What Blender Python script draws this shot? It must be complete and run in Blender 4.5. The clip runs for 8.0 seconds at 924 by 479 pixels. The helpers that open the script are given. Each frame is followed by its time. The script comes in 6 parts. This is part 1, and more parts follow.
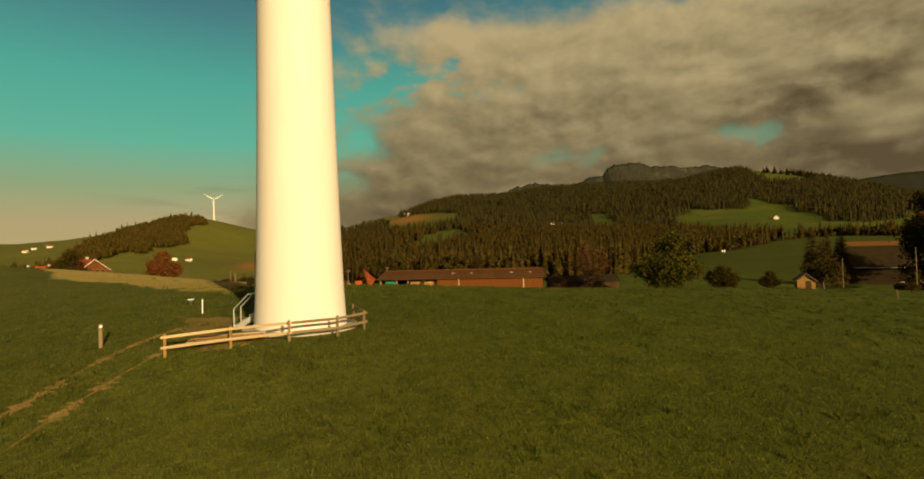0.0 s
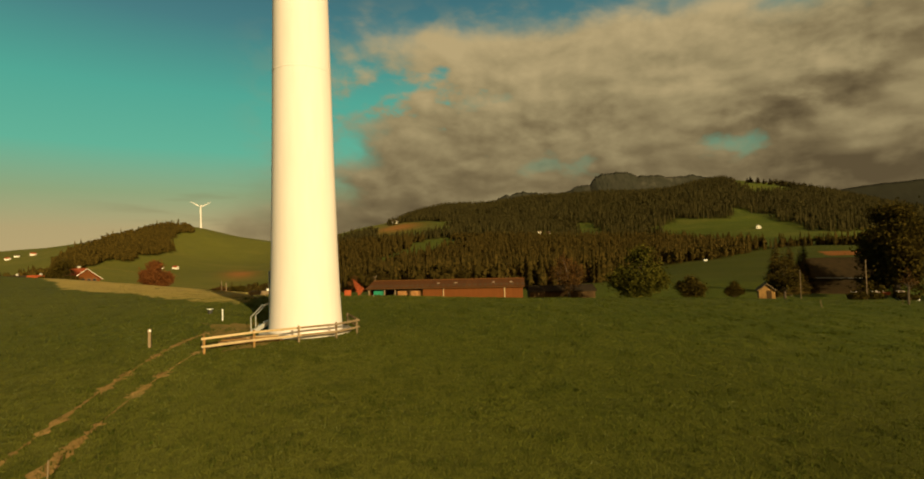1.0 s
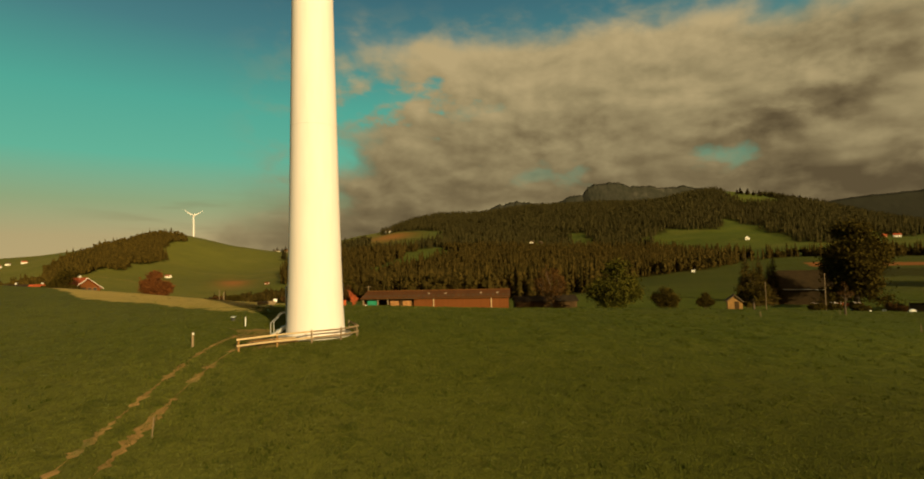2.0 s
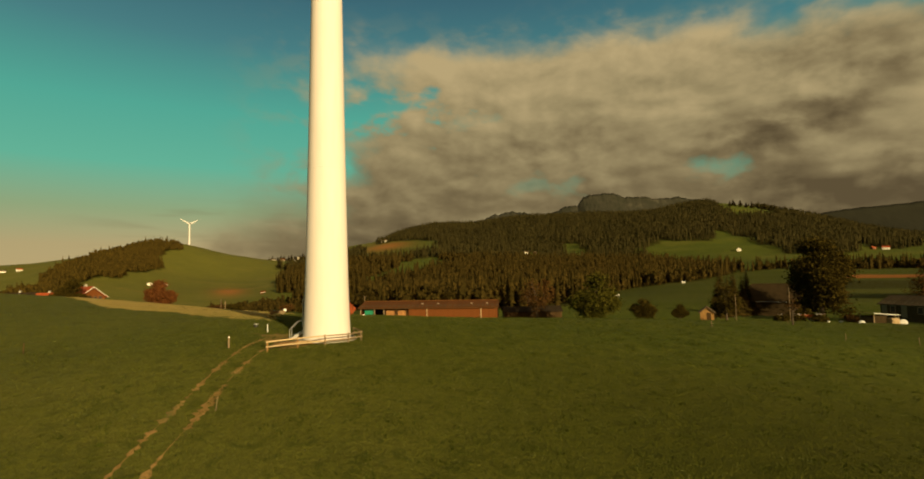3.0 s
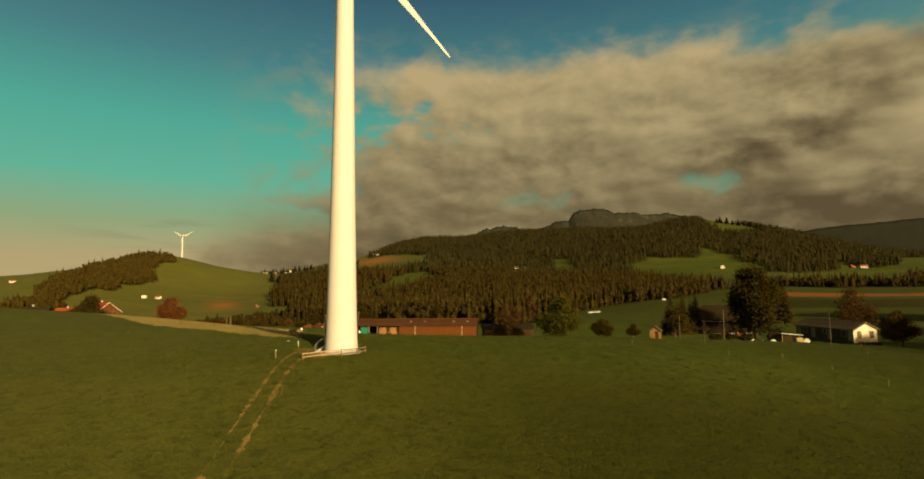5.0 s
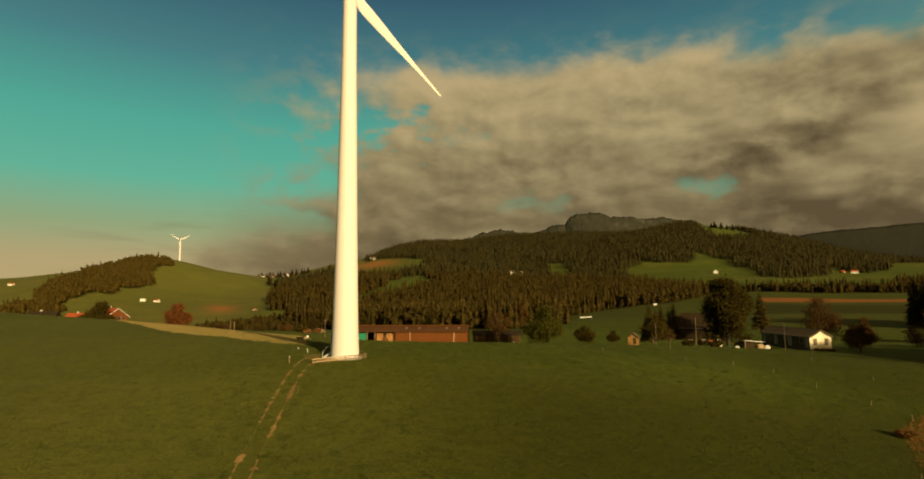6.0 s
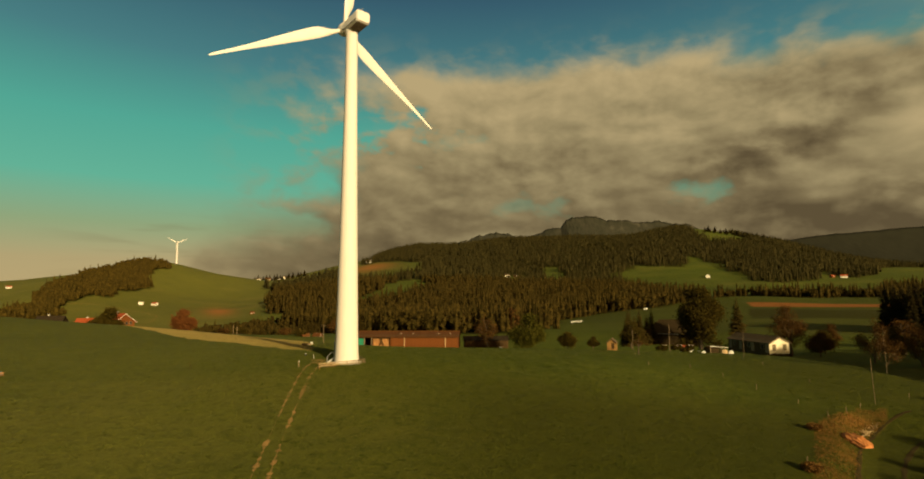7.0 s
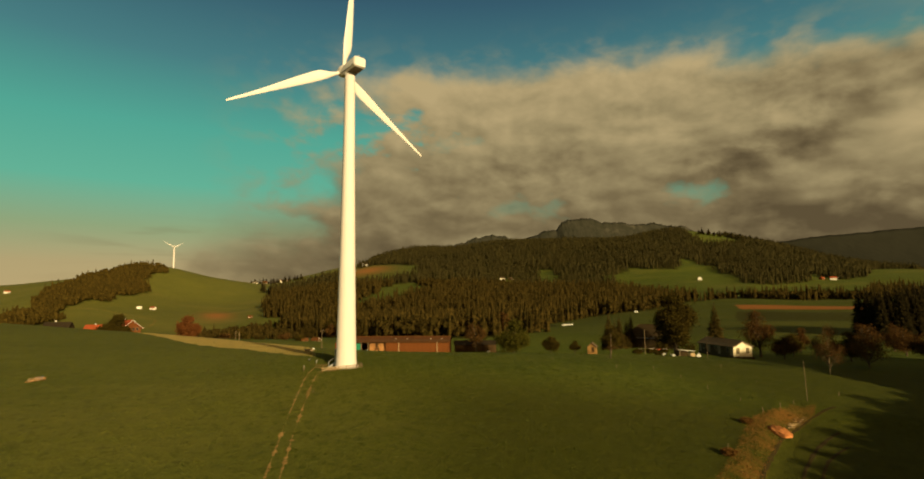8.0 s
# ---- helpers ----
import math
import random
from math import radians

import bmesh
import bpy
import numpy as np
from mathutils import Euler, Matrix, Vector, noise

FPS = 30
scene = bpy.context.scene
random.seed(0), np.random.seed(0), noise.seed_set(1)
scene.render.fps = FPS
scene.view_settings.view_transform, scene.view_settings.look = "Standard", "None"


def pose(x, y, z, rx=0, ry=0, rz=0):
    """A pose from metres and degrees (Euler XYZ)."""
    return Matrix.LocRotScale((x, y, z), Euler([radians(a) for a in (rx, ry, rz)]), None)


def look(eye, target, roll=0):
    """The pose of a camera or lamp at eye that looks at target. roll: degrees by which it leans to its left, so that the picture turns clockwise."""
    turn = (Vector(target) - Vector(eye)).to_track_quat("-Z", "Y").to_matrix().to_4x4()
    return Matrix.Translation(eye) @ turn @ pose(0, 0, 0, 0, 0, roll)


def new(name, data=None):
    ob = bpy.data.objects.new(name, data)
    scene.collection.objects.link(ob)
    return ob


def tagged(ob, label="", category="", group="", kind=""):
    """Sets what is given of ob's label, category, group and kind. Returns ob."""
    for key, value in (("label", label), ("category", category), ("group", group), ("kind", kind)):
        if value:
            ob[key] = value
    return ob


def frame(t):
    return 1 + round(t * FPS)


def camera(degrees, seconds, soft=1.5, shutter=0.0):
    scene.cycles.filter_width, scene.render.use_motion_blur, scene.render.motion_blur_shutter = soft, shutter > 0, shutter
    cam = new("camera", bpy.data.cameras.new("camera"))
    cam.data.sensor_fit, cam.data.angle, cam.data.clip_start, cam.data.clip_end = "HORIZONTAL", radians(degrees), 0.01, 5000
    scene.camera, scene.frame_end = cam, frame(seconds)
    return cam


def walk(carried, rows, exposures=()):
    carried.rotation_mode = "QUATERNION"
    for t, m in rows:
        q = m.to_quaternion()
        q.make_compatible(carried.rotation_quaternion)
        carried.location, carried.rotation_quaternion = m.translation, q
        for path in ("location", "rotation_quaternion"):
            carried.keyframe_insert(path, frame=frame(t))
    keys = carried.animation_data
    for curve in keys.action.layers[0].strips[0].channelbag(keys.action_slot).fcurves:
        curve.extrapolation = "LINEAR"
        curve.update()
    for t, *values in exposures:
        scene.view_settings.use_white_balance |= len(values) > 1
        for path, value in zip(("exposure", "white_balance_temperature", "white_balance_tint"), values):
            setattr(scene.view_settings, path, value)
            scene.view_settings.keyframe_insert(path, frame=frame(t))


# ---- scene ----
cam = camera(82.3, 8.0, 1.85)
PATH = [
    (0, (7.221, -20.137, 2.807), (7.129, -18.139, 2.838), -1.6),
    (0.5, (7.692, -22.64, 3.118), (7.625, -20.642, 3.162), -1.6),
    (1, (8.217, -25.354, 3.38), (8.169, -23.356, 3.44), -1.5),
    (1.5, (8.733, -28.414, 3.656), (8.7, -26.415, 3.733), -1.4),
    (3, (10.049, -38.895, 4.488), (10.045, -36.899, 4.618), -1.0),
    (3.5, (10.545, -43.122, 4.879), (10.55, -41.127, 5.025), -0.8),
    (4, (11.03, -47.421, 5.351), (11.042, -45.427, 5.51), -0.8),
    (4.5, (11.512, -51.921, 5.916), (11.532, -49.929, 6.087), -0.7),
    (6, (13.138, -66.103, 8.036), (13.177, -64.113, 8.228), -0.4),
    (6.5, (13.771, -71.233, 8.799), (13.816, -69.243, 8.996), -0.4),
    (7, (14.382, -76.49, 9.583), (14.435, -74.501, 9.785), -0.3),
    (7.5, (15.133, -81.885, 10.427), (15.193, -79.896, 10.634), -0.4),
    (8, (15.919, -87.226, 11.206), (15.986, -85.238, 11.416), -0.5),
]
walk(cam, [(t, look(e, g, r)) for t, e, g, r in PATH], [(0, 0.3, 7200, 10), (8, 0.3, 7200, 10)])

# ---- light ----
SUN = Vector((0.50, -0.855, 0.255)).normalized()      # the way to the sun
sun = new("sun", bpy.data.lights.new("sun", "SUN"))
sun.data.energy, sun.data.angle, sun.data.color = 5.4, radians(0.6), (1.0, 0.785, 0.43)
sun.matrix_world = look(SUN * 50, (0, 0, 0))


class Nodes:
    """Short spelling for a node tree."""

    def __init__(self, tree):
        self.tree = tree
        tree.nodes.clear()

    def add(self, kind, ins=(), **props):
        n = self.tree.nodes.new(kind)
        for k, v in props.items():
            setattr(n, k, v)
        for k, v in dict(ins).items():
            if isinstance(v, bpy.types.NodeSocket):
                self.tree.links.new(v, n.inputs[k])
            else:
                n.inputs[k].default_value = v
        return n

    def math(self, op, a, b=0.0, c=0.0, clamp=False):
        n = self.add("ShaderNodeMath", {0: a, 1: b, 2: c}, operation=op, use_clamp=clamp)
        return n.outputs[0]

    def mix(self, f, a, b, blend="MIX"):
        n = self.add("ShaderNodeMix", {0: f, 6: a, 7: b}, data_type="RGBA", blend_type=blend)
        return n.outputs[2]

    def ramp(self, f, stops, interp="EASE"):
        n = self.add("ShaderNodeValToRGB", {0: f})
        n.color_ramp.interpolation = interp
        e = n.color_ramp.elements
        while len(e) < len(stops):
            e.new(0.5)
        for k, (p, c) in zip(e, stops):
            k.position, k.color = p, (*c, 1)
        return n.outputs[0]

    def step(self, x, lo, hi):
        n = self.add("ShaderNodeMapRange", {0: x, 1: lo, 2: hi}, interpolation_type="SMOOTHSTEP")
        return n.outputs[0]

    def noise(self, vec, scale, detail=4, rough=0.55, distort=0.0):
        n = self.add("ShaderNodeTexNoise", {"Vector": vec, "Scale": scale, "Detail": detail, "Roughness": rough, "Distortion": distort})
        return n.outputs[0]


def rgba(c):
    return (*c, 1.0)


def srgb(r, g, b):
    return tuple((v / 255 / 12.92) if v < 10.3 else ((v / 255 + 0.055) / 1.055) ** 2.4 for v in (r, g, b))


# ---- sky: clear evening air with a bank of cloud over the mountains ----
world = bpy.data.worlds.new("sky")
scene.world = world
world.use_nodes = True
W = Nodes(world.node_tree)
way = W.add("ShaderNodeTexCoord").outputs["Generated"]
xyz = W.add("ShaderNodeSeparateXYZ", {0: way})
azim = W.math("MULTIPLY", W.math("ARCTAN2", xyz.outputs[0], xyz.outputs[1]), 57.2958)
elev = W.math("MULTIPLY", W.math("ARCSINE", xyz.outputs[2]), 57.2958)
clear = W.ramp(W.math("DIVIDE", elev, 60.0, clamp=True), [
    (0.00, srgb(172, 154, 114)), (0.055, srgb(164, 150, 110)), (0.11, srgb(130, 154, 116)), (0.18, srgb(82, 168, 146)),
    (0.27, srgb(66, 158, 144)), (0.38, srgb(60, 118, 126)), (0.50, srgb(44, 84, 104)), (0.66, srgb(30, 48, 60)), (1.0, srgb(22, 32, 38))], "LINEAR")
nish = W.add("ShaderNodeTexSky", sky_type="NISHITA", sun_disc=False, sun_elevation=math.asin(SUN.z), sun_rotation=math.atan2(SUN.x, SUN.y))
clear = W.mix(1.0, clear, W.mix(1.0, nish.outputs[0], (0.005, 0.005, 0.005, 1), "MULTIPLY"), "ADD")
glow = W.add("ShaderNodeVectorMath", {0: way, 1: tuple(SUN)}, operation="DOT_PRODUCT").outputs["Value"]
clear = W.mix(W.step(glow, 0.0, 0.9), clear, rgba((0.46, 0.28, 0.10)))
flat = W.add("ShaderNodeCombineXYZ", {0: W.math("MULTIPLY", azim, 0.068), 1: W.math("MULTIPLY_ADD", azim, 0.004, W.math("MULTIPLY", elev, 0.115)), 2: 5.3}).outputs[0]
stir = W.add("ShaderNodeTexNoise", {"Vector": flat, "Scale": 1.3, "Detail": 2})
stir = W.add("ShaderNodeVectorMath", {0: stir.outputs["Color"], 1: (0.5, 0.5, 0.5)}, operation="SUBTRACT").outputs[0]
flat = W.add("ShaderNodeVectorMath", {0: stir, 1: (0.22, 0.22, 0.0), 2: flat}, operation="MULTIPLY_ADD").outputs[0]


def billows(vec):
    """Cloud thickness at two sizes."""
    return W.noise(vec, 1.7, 3, 0.45), W.noise(vec, 4.3, 4, 0.5)


big = W.noise(flat, 0.8, 2, 0.4)
mid, fine = billows(flat)
puff = W.math("ADD", W.math("MULTIPLY", big, 0.2), W.math("ADD", W.math("MULTIPLY", mid, 0.52), W.math("MULTIPLY", fine, 0.28)))
wob = W.math("SUBTRACT", puff, 0.5)
# the evening sun catches the upper edges of the billows
mid_up, fine_up = billows(W.add("ShaderNodeVectorMath", {0: flat, 1: (0.06, 0.09, 0.0)}).outputs[0])
relief = W.math("ADD", W.math("MULTIPLY", W.math("SUBTRACT", mid, mid_up), 0.9), W.math("MULTIPLY", W.math("SUBTRACT", fine, fine_up), 0.55))


def spot(a, e, wide, high, rag=2.2):
    """A soft ragged patch of sky about an azimuth and elevation."""
    dx, dy = W.math("DIVIDE", W.math("SUBTRACT", azim, a), wide), W.math("DIVIDE", W.math("SUBTRACT", elev, e), high)
    d = W.math("SQRT", W.math("ADD", W.math("MULTIPLY", dx, dx), W.math("MULTIPLY", dy, dy)))
    return W.step(W.math("ADD", d, W.math("MULTIPLY", W.math("ADD", wob, W.math("SUBTRACT", fine, 0.5)), rag)), 1.3, 0.0)


left = W.step(W.math("MULTIPLY_ADD", wob, 38.0, W.math("MULTIPLY_ADD", elev, -0.55, W.math("ADD", azim, 21.3))), -4.5, 7.0)
top = W.step(W.math("MULTIPLY_ADD", wob, 12.0, W.math("SUBTRACT", W.math("MULTIPLY_ADD", W.math("MAXIMUM", W.math("SUBTRACT", azim, 18.0), 0.0), -0.13, 24.6), elev)), -1.2, 2.6)
cloud = W.math("MULTIPLY", left, top)
high = W.math("MULTIPLY", spot(50, 26, 12, 5), 0.25)
cloud = W.math("MAXIMUM", cloud, high)
for a, e, wide, tall, k in ((-6.9, 17.6, 4.6, 2.0, 0.9), (-13.0, 17.5, 4.5, 2.4, 0.9), (25.6, 9.9, 2.0, 1.2, 0.42), (9.0, 9.2, 4.5, 1.1, 0.26), (1.0, 15.8, 3.0, 0.9, 0.25)):
    cloud = W.math("MULTIPLY", cloud, W.math("MULTIPLY_ADD", spot(a, e, wide, tall, 4.0), -k, 1.0))
low = W.math("MULTIPLY", W.step(elev, 11.0, 3.5), W.step(W.math("MULTIPLY_ADD", wob, 20.0, azim), -27.0, -15.0))
cloud = W.math("MAXIMUM", cloud, W.math("MULTIPLY", low, 0.9))
shade = W.math("ADD", W.math("MULTIPLY_ADD", wob, 0.35, W.math("MULTIPLY_ADD", relief, 0.50, 0.545)), W.math("MULTIPLY_ADD", elev, 0.020, -0.275))
for a, e, wide, tall, k in ((45.0, 13.6, 6.0, 3.2, 0.20), (26.0, 11.4, 4.0, 1.5, -0.16), (30.5, 12.6, 4.2, 1.5, -0.16), (34.5, 14.0, 4.2, 1.6, -0.15), (39.0, 15.4, 5.0, 1.7, -0.12), (36.0, 8.6, 2.6, 0.7, 0.22), (9.0, 13.6, 7.0, 2.0, -0.10), (38.0, 10.0, 6.0, 1.4, 0.08), (-3.0, 22.5, 7.0, 3.0, 0.08), (40.0, 6.0, 14.0, 4.5, -0.15), (41.0, 20.0, 13.0, 4.5, -0.16), (4.0, 5.6, 5.0, 1.4, 0.22)):
    shade = W.math("MULTIPLY_ADD", spot(a, e, wide, tall, 1.2), k, shade)
tone = W.ramp(shade, [(0.22, srgb(88, 77, 56)), (0.40, srgb(116, 104, 77)), (0.58, srgb(146, 134, 101)), (0.78, srgb(176, 160, 122))], "LINEAR")
veil = W.math("MULTIPLY", W.step(fine, 0.44, 0.66), W.math("MULTIPLY", W.step(azim, -27.0, -14.0), W.step(elev, 29.0, 19.0)))
sky = W.mix(W.math("MULTIPLY", veil, 0.36), clear, rgba(srgb(140, 140, 112)))
streak = W.math("MULTIPLY", W.step(W.noise(W.add("ShaderNodeCombineXYZ", {0: W.math("MULTIPLY", azim, 0.05), 1: W.math("MULTIPLY", elev, 0.42), 2: 1.2}).outputs[0], 1.6, 3), 0.47, 0.66), W.math("MULTIPLY", W.step(elev, 8.5, 5.0), W.step(azim, -40.0, -26.0)))
sky = W.mix(W.math("MULTIPLY", streak, 0.40), sky, rgba(srgb(118, 108, 80)))
sky = W.mix(cloud, sky, tone)
sky = W.mix(W.step(elev, 0.5, -3.0), sky, rgba((0.05, 0.045, 0.015)))
back = W.add("ShaderNodeBackground", {0: sky, 1: 0.86})
W.add("ShaderNodeOutputWorld", {0: back.outputs[0]})


# ---- materials ----
def material(name, a, b=None, rough=0.8, scale=4.0, fine=40.0, bump=0.15, metal=0.0, island=0.0, objvar=0.0, stretch=(1, 1, 1), stain=None):
    """A painted, wooden, mineral or leafy surface: two tones mixed by noise at two scales, with fine relief."""
    m = bpy.data.materials.new(name)
    m.use_nodes = True
    N = Nodes(m.node_tree)
    co = N.add("ShaderNodeTexCoord").outputs["Object"]
    co = N.add("ShaderNodeMapping", {"Vector": co, "Scale": stretch}).outputs[0]
    n1, n2 = N.noise(co, scale, 5), N.noise(co, fine, 4, 0.6)
    b = b or tuple(v * 0.7 for v in a)
    f = N.math("ADD", N.math("MULTIPLY", n1, 0.6), N.math("MULTIPLY", n2, 0.4))
    col = N.mix(N.step(f, 0.35, 0.65), rgba(a), rgba(b))
    if stain:
        col = N.mix(N.math("MULTIPLY", N.step(N.noise(co, scale * 0.35, 6, 0.65), 0.52, 0.72), 0.7), col, rgba(stain))
    if island:
        r = N.add("ShaderNodeNewGeometry").outputs["Random Per Island"]
        col = N.mix(1.0, col, N.ramp(r, [(0, (1 - island,) * 3), (1, (1 + island,) * 3)], "LINEAR"), "MULTIPLY")
    if objvar:
        r = N.add("ShaderNodeObjectInfo").outputs["Random"]
        col = N.mix(1.0, col, N.ramp(r, [(0, (1 - objvar,) * 3), (1, (1 + objvar * 0.6,) * 3)], "LINEAR"), "MULTIPLY")
    bmp = N.add("ShaderNodeBump", {"Height": n2, "Strength": bump, "Distance": 0.05})
    p = N.add("ShaderNodeBsdfPrincipled", {"Base Color": col, "Roughness": rough, "Metallic": metal, "Specular IOR Level": 0.5 if rough < 0.6 else 0.1, "Normal": bmp.outputs[0]})
    N.add("ShaderNodeOutputMaterial", {0: p.outputs[0]})
    return m


def leafage(name, a, b, patch=0.02):
    """Leaves or needles: tones by clump and by wide patches, a little light through."""
    m = bpy.data.materials.new(name)
    m.use_nodes = True
    N = Nodes(m.node_tree)
    pos = N.add("ShaderNodeNewGeometry")
    f = N.math("ADD", N.math("MULTIPLY", pos.outputs["Random Per Island"], 0.55), N.math("MULTIPLY", N.noise(pos.outputs["Position"], patch, 4, 0.6), 0.45))
    col = N.mix(N.step(f, 0.2, 0.8), rgba(a), rgba(b))
    p = N.add("ShaderNodeBsdfPrincipled", {"Base Color": col, "Roughness": 0.9, "Specular IOR Level": 0.06})
    t = N.add("ShaderNodeBsdfTranslucent", {"Color": col})
    s = N.add("ShaderNodeMixShader", {0: 0.18, 1: p.outputs[0], 2: t.outputs[0]})
    N.add("ShaderNodeOutputMaterial", {0: s.outputs[0]})
    return m


M_TOWER = material("white_tower_paint", (0.70, 0.655, 0.63), (0.65, 0.605, 0.57), 0.62, 0.25, 3.0, 0.03, stretch=(1, 1, 0.15))
M_BLADE = material("white_blade_gelcoat", (0.74, 0.70, 0.68), (0.69, 0.65, 0.61), 0.5, 0.4, 6.0, 0.02)
M_BELLY = material("grey_brown_belly_shade", (0.20, 0.15, 0.10), (0.14, 0.105, 0.07), 0.6, 1.5, 20, 0.05)
M_DARKGAP = material("dark_joint", (0.05, 0.05, 0.045), (0.03, 0.03, 0.03), 0.7)
M_CONCRETE = material("weathered_concrete", (0.50, 0.48, 0.43), (0.38, 0.36, 0.32), 0.9, 2.0, 30, 0.3, stain=(0.25, 0.22, 0.16))
M_NEWWOOD = material("pale_sawn_wood", (0.52, 0.40, 0.24), (0.40, 0.29, 0.16), 0.75, 6, 60, 0.25, objvar=0.15, stretch=(1, 1, 8), stain=(0.40, 0.28, 0.15))
M_OLDWOOD = material("weathered_grey_wood", (0.23, 0.17, 0.10), (0.15, 0.11, 0.065), 0.85, 6, 60, 0.3, objvar=0.2, stretch=(1, 1, 8))
M_GALV = material("galvanised_steel", (0.55, 0.55, 0.52), (0.45, 0.45, 0.43), 0.45, 8, 60, 0.05, metal=0.7)
M_SOIL = material("trodden_soil", (0.25, 0.165, 0.055), (0.13, 0.105, 0.03), 0.95, 1.5, 18, 0.6, stain=(0.085, 0.095, 0.02))
M_TRACK = material("dry_rutted_earth", (0.36, 0.225, 0.085), (0.20, 0.125, 0.042), 0.95, 1.2, 14, 0.6, stain=(0.10, 0.12, 0.035))
M_BROWNBOARD = material("red_brown_boarding", (0.155, 0.052, 0.014), (0.112, 0.038, 0.010), 0.85, 0.9, 14, 0.3, objvar=0.07, stretch=(1, 1, 0.4))
M_BROWNROOF = material("brown_fibre_cement", (0.120, 0.047, 0.014), (0.080, 0.033, 0.010), 0.85, 0.8, 10, 0.3, objvar=0.12, stain=(0.10, 0.09, 0.06))
M_REDTILE = material("red_clay_tiles", (0.34, 0.075, 0.028), (0.24, 0.055, 0.020), 0.8, 1.2, 12, 0.4, objvar=0.12)
M_DARKWOOD = material("dark_stained_timber", (0.075, 0.045, 0.018), (0.045, 0.027, 0.011), 0.85, 2, 20, 0.3, objvar=0.2, stretch=(3, 3, 0.4))
M_REDBROWN = material("dark_red_brown_timber", (0.10, 0.036, 0.014), (0.06, 0.024, 0.010), 0.85, 2, 20, 0.3, objvar=0.2, stretch=(3, 3, 0.4))
M_DARKROOF = material("dark_slate_roof", (0.035, 0.025, 0.014), (0.022, 0.016, 0.009), 0.9, 1, 12, 0.3)
M_GREYROOF = material("mossy_grey_sheet_roof", (0.12, 0.085, 0.05), (0.08, 0.06, 0.035), 0.85, 0.8, 10, 0.2, objvar=0.12, stain=(0.20, 0.16, 0.10))
M_SKYLIGHT = material("dusty_roof_panes", (0.42, 0.33, 0.24), (0.30, 0.23, 0.16), 0.5, 2, 12, 0.05)
M_PANE = material("hazy_window_panes", (0.20, 0.17, 0.10), (0.12, 0.10, 0.06), 0.2, 1, 5, 0.0)
M_CREAM = material("cream_wall_paint", (0.80, 0.74, 0.58), (0.70, 0.64, 0.48), 0.75, 1, 14, 0.15, objvar=0.05, stain=(0.55, 0.48, 0.32))
M_WHITEWALL = material("white_render", (0.80, 0.77, 0.68), (0.70, 0.67, 0.58), 0.8, 0.5, 6, 0.1)
M_GLASS = material("dark_window_glass", (0.03, 0.035, 0.035), (0.02, 0.02, 0.02), 0.15, 1, 5, 0.0)
M_GREENDOOR = material("green_painted_gate", (0.02, 0.22, 0.13), (0.015, 0.16, 0.09), 0.6, 2, 20, 0.1)
M_WHITEFILM = material("white_wrapping_film", (0.82, 0.82, 0.78), (0.72, 0.72, 0.68), 0.35, 2, 12, 0.25)
M_BLUE = material("blue_tarpaulin", (0.05, 0.22, 0.42), (0.03, 0.14, 0.30), 0.5, 3, 20, 0.3)
M_BLACK = material("black_plastic", (0.02, 0.02, 0.02), (0.035, 0.035, 0.03), 0.5, 4, 30, 0.1)
M_BARK = material("furrowed_bark", (0.10, 0.075, 0.05), (0.06, 0.045, 0.03), 0.9, 3, 25, 0.6, stretch=(2, 2, 0.4))
# dark for limestone: cloud shade over the massif is in the base colour
M_ROCK = material("shaded_limestone_crag", (0.036, 0.036, 0.027), (0.022, 0.024, 0.017), 0.95, 0.012, 0.05, 0.0, stain=(0.13, 0.12, 0.095))
# haze on the valley-end mountain is put into this smooth tone
M_HAZE = material("hazed_wooded_mountain", (0.019, 0.020, 0.014), (0.015, 0.016, 0.011), 0.95, 0.004, 0.02, 0.0)
M_DARKSOIL = material("dark_brown_soil", (0.045, 0.032, 0.009), (0.026, 0.020, 0.006), 0.95, 1.5, 18, 0.6)
M_HEAP = material("fresh_earth_heap", (0.48, 0.20, 0.075), (0.33, 0.13, 0.045), 0.95, 1.2, 14, 0.6)
L_SPRUCE = leafage("spruce_needles", (0.030, 0.023, 0.005), (0.062, 0.043, 0.010), 0.012)
# ridge spruces: cloud shade and haze are put into this duller tone
L_RIDGE = leafage("ridge_needles_in_shade", (0.030, 0.026, 0.008), (0.046, 0.039, 0.013), 0.006)
L_MIXED = leafage("mixed_wood_leaves", (0.026, 0.020, 0.005), (0.060, 0.042, 0.009), 0.010)
L_HILL = leafage("hillside_wood_leaves", (0.040, 0.030, 0.006), (0.082, 0.056, 0.011), 0.010)
L_GREEN = leafage("green_leaves", (0.034, 0.036, 0.005), (0.080, 0.072, 0.011), 0.15)
L_DARK = leafage("dark_green_leaves", (0.030, 0.024, 0.004), (0.056, 0.041, 0.007), 0.15)
L_RUST = leafage("autumn_rust_leaves", (0.10, 0.040, 0.013), (0.17, 0.062, 0.018), 0.2)
L_TAWNY = leafage("thin_tawny_leaves", (0.048, 0.026, 0.008), (0.100, 0.050, 0.014), 0.2)
L_BRACKEN = leafage("brown_bracken", (0.085, 0.045, 0.012), (0.16, 0.080, 0.024), 0.3)
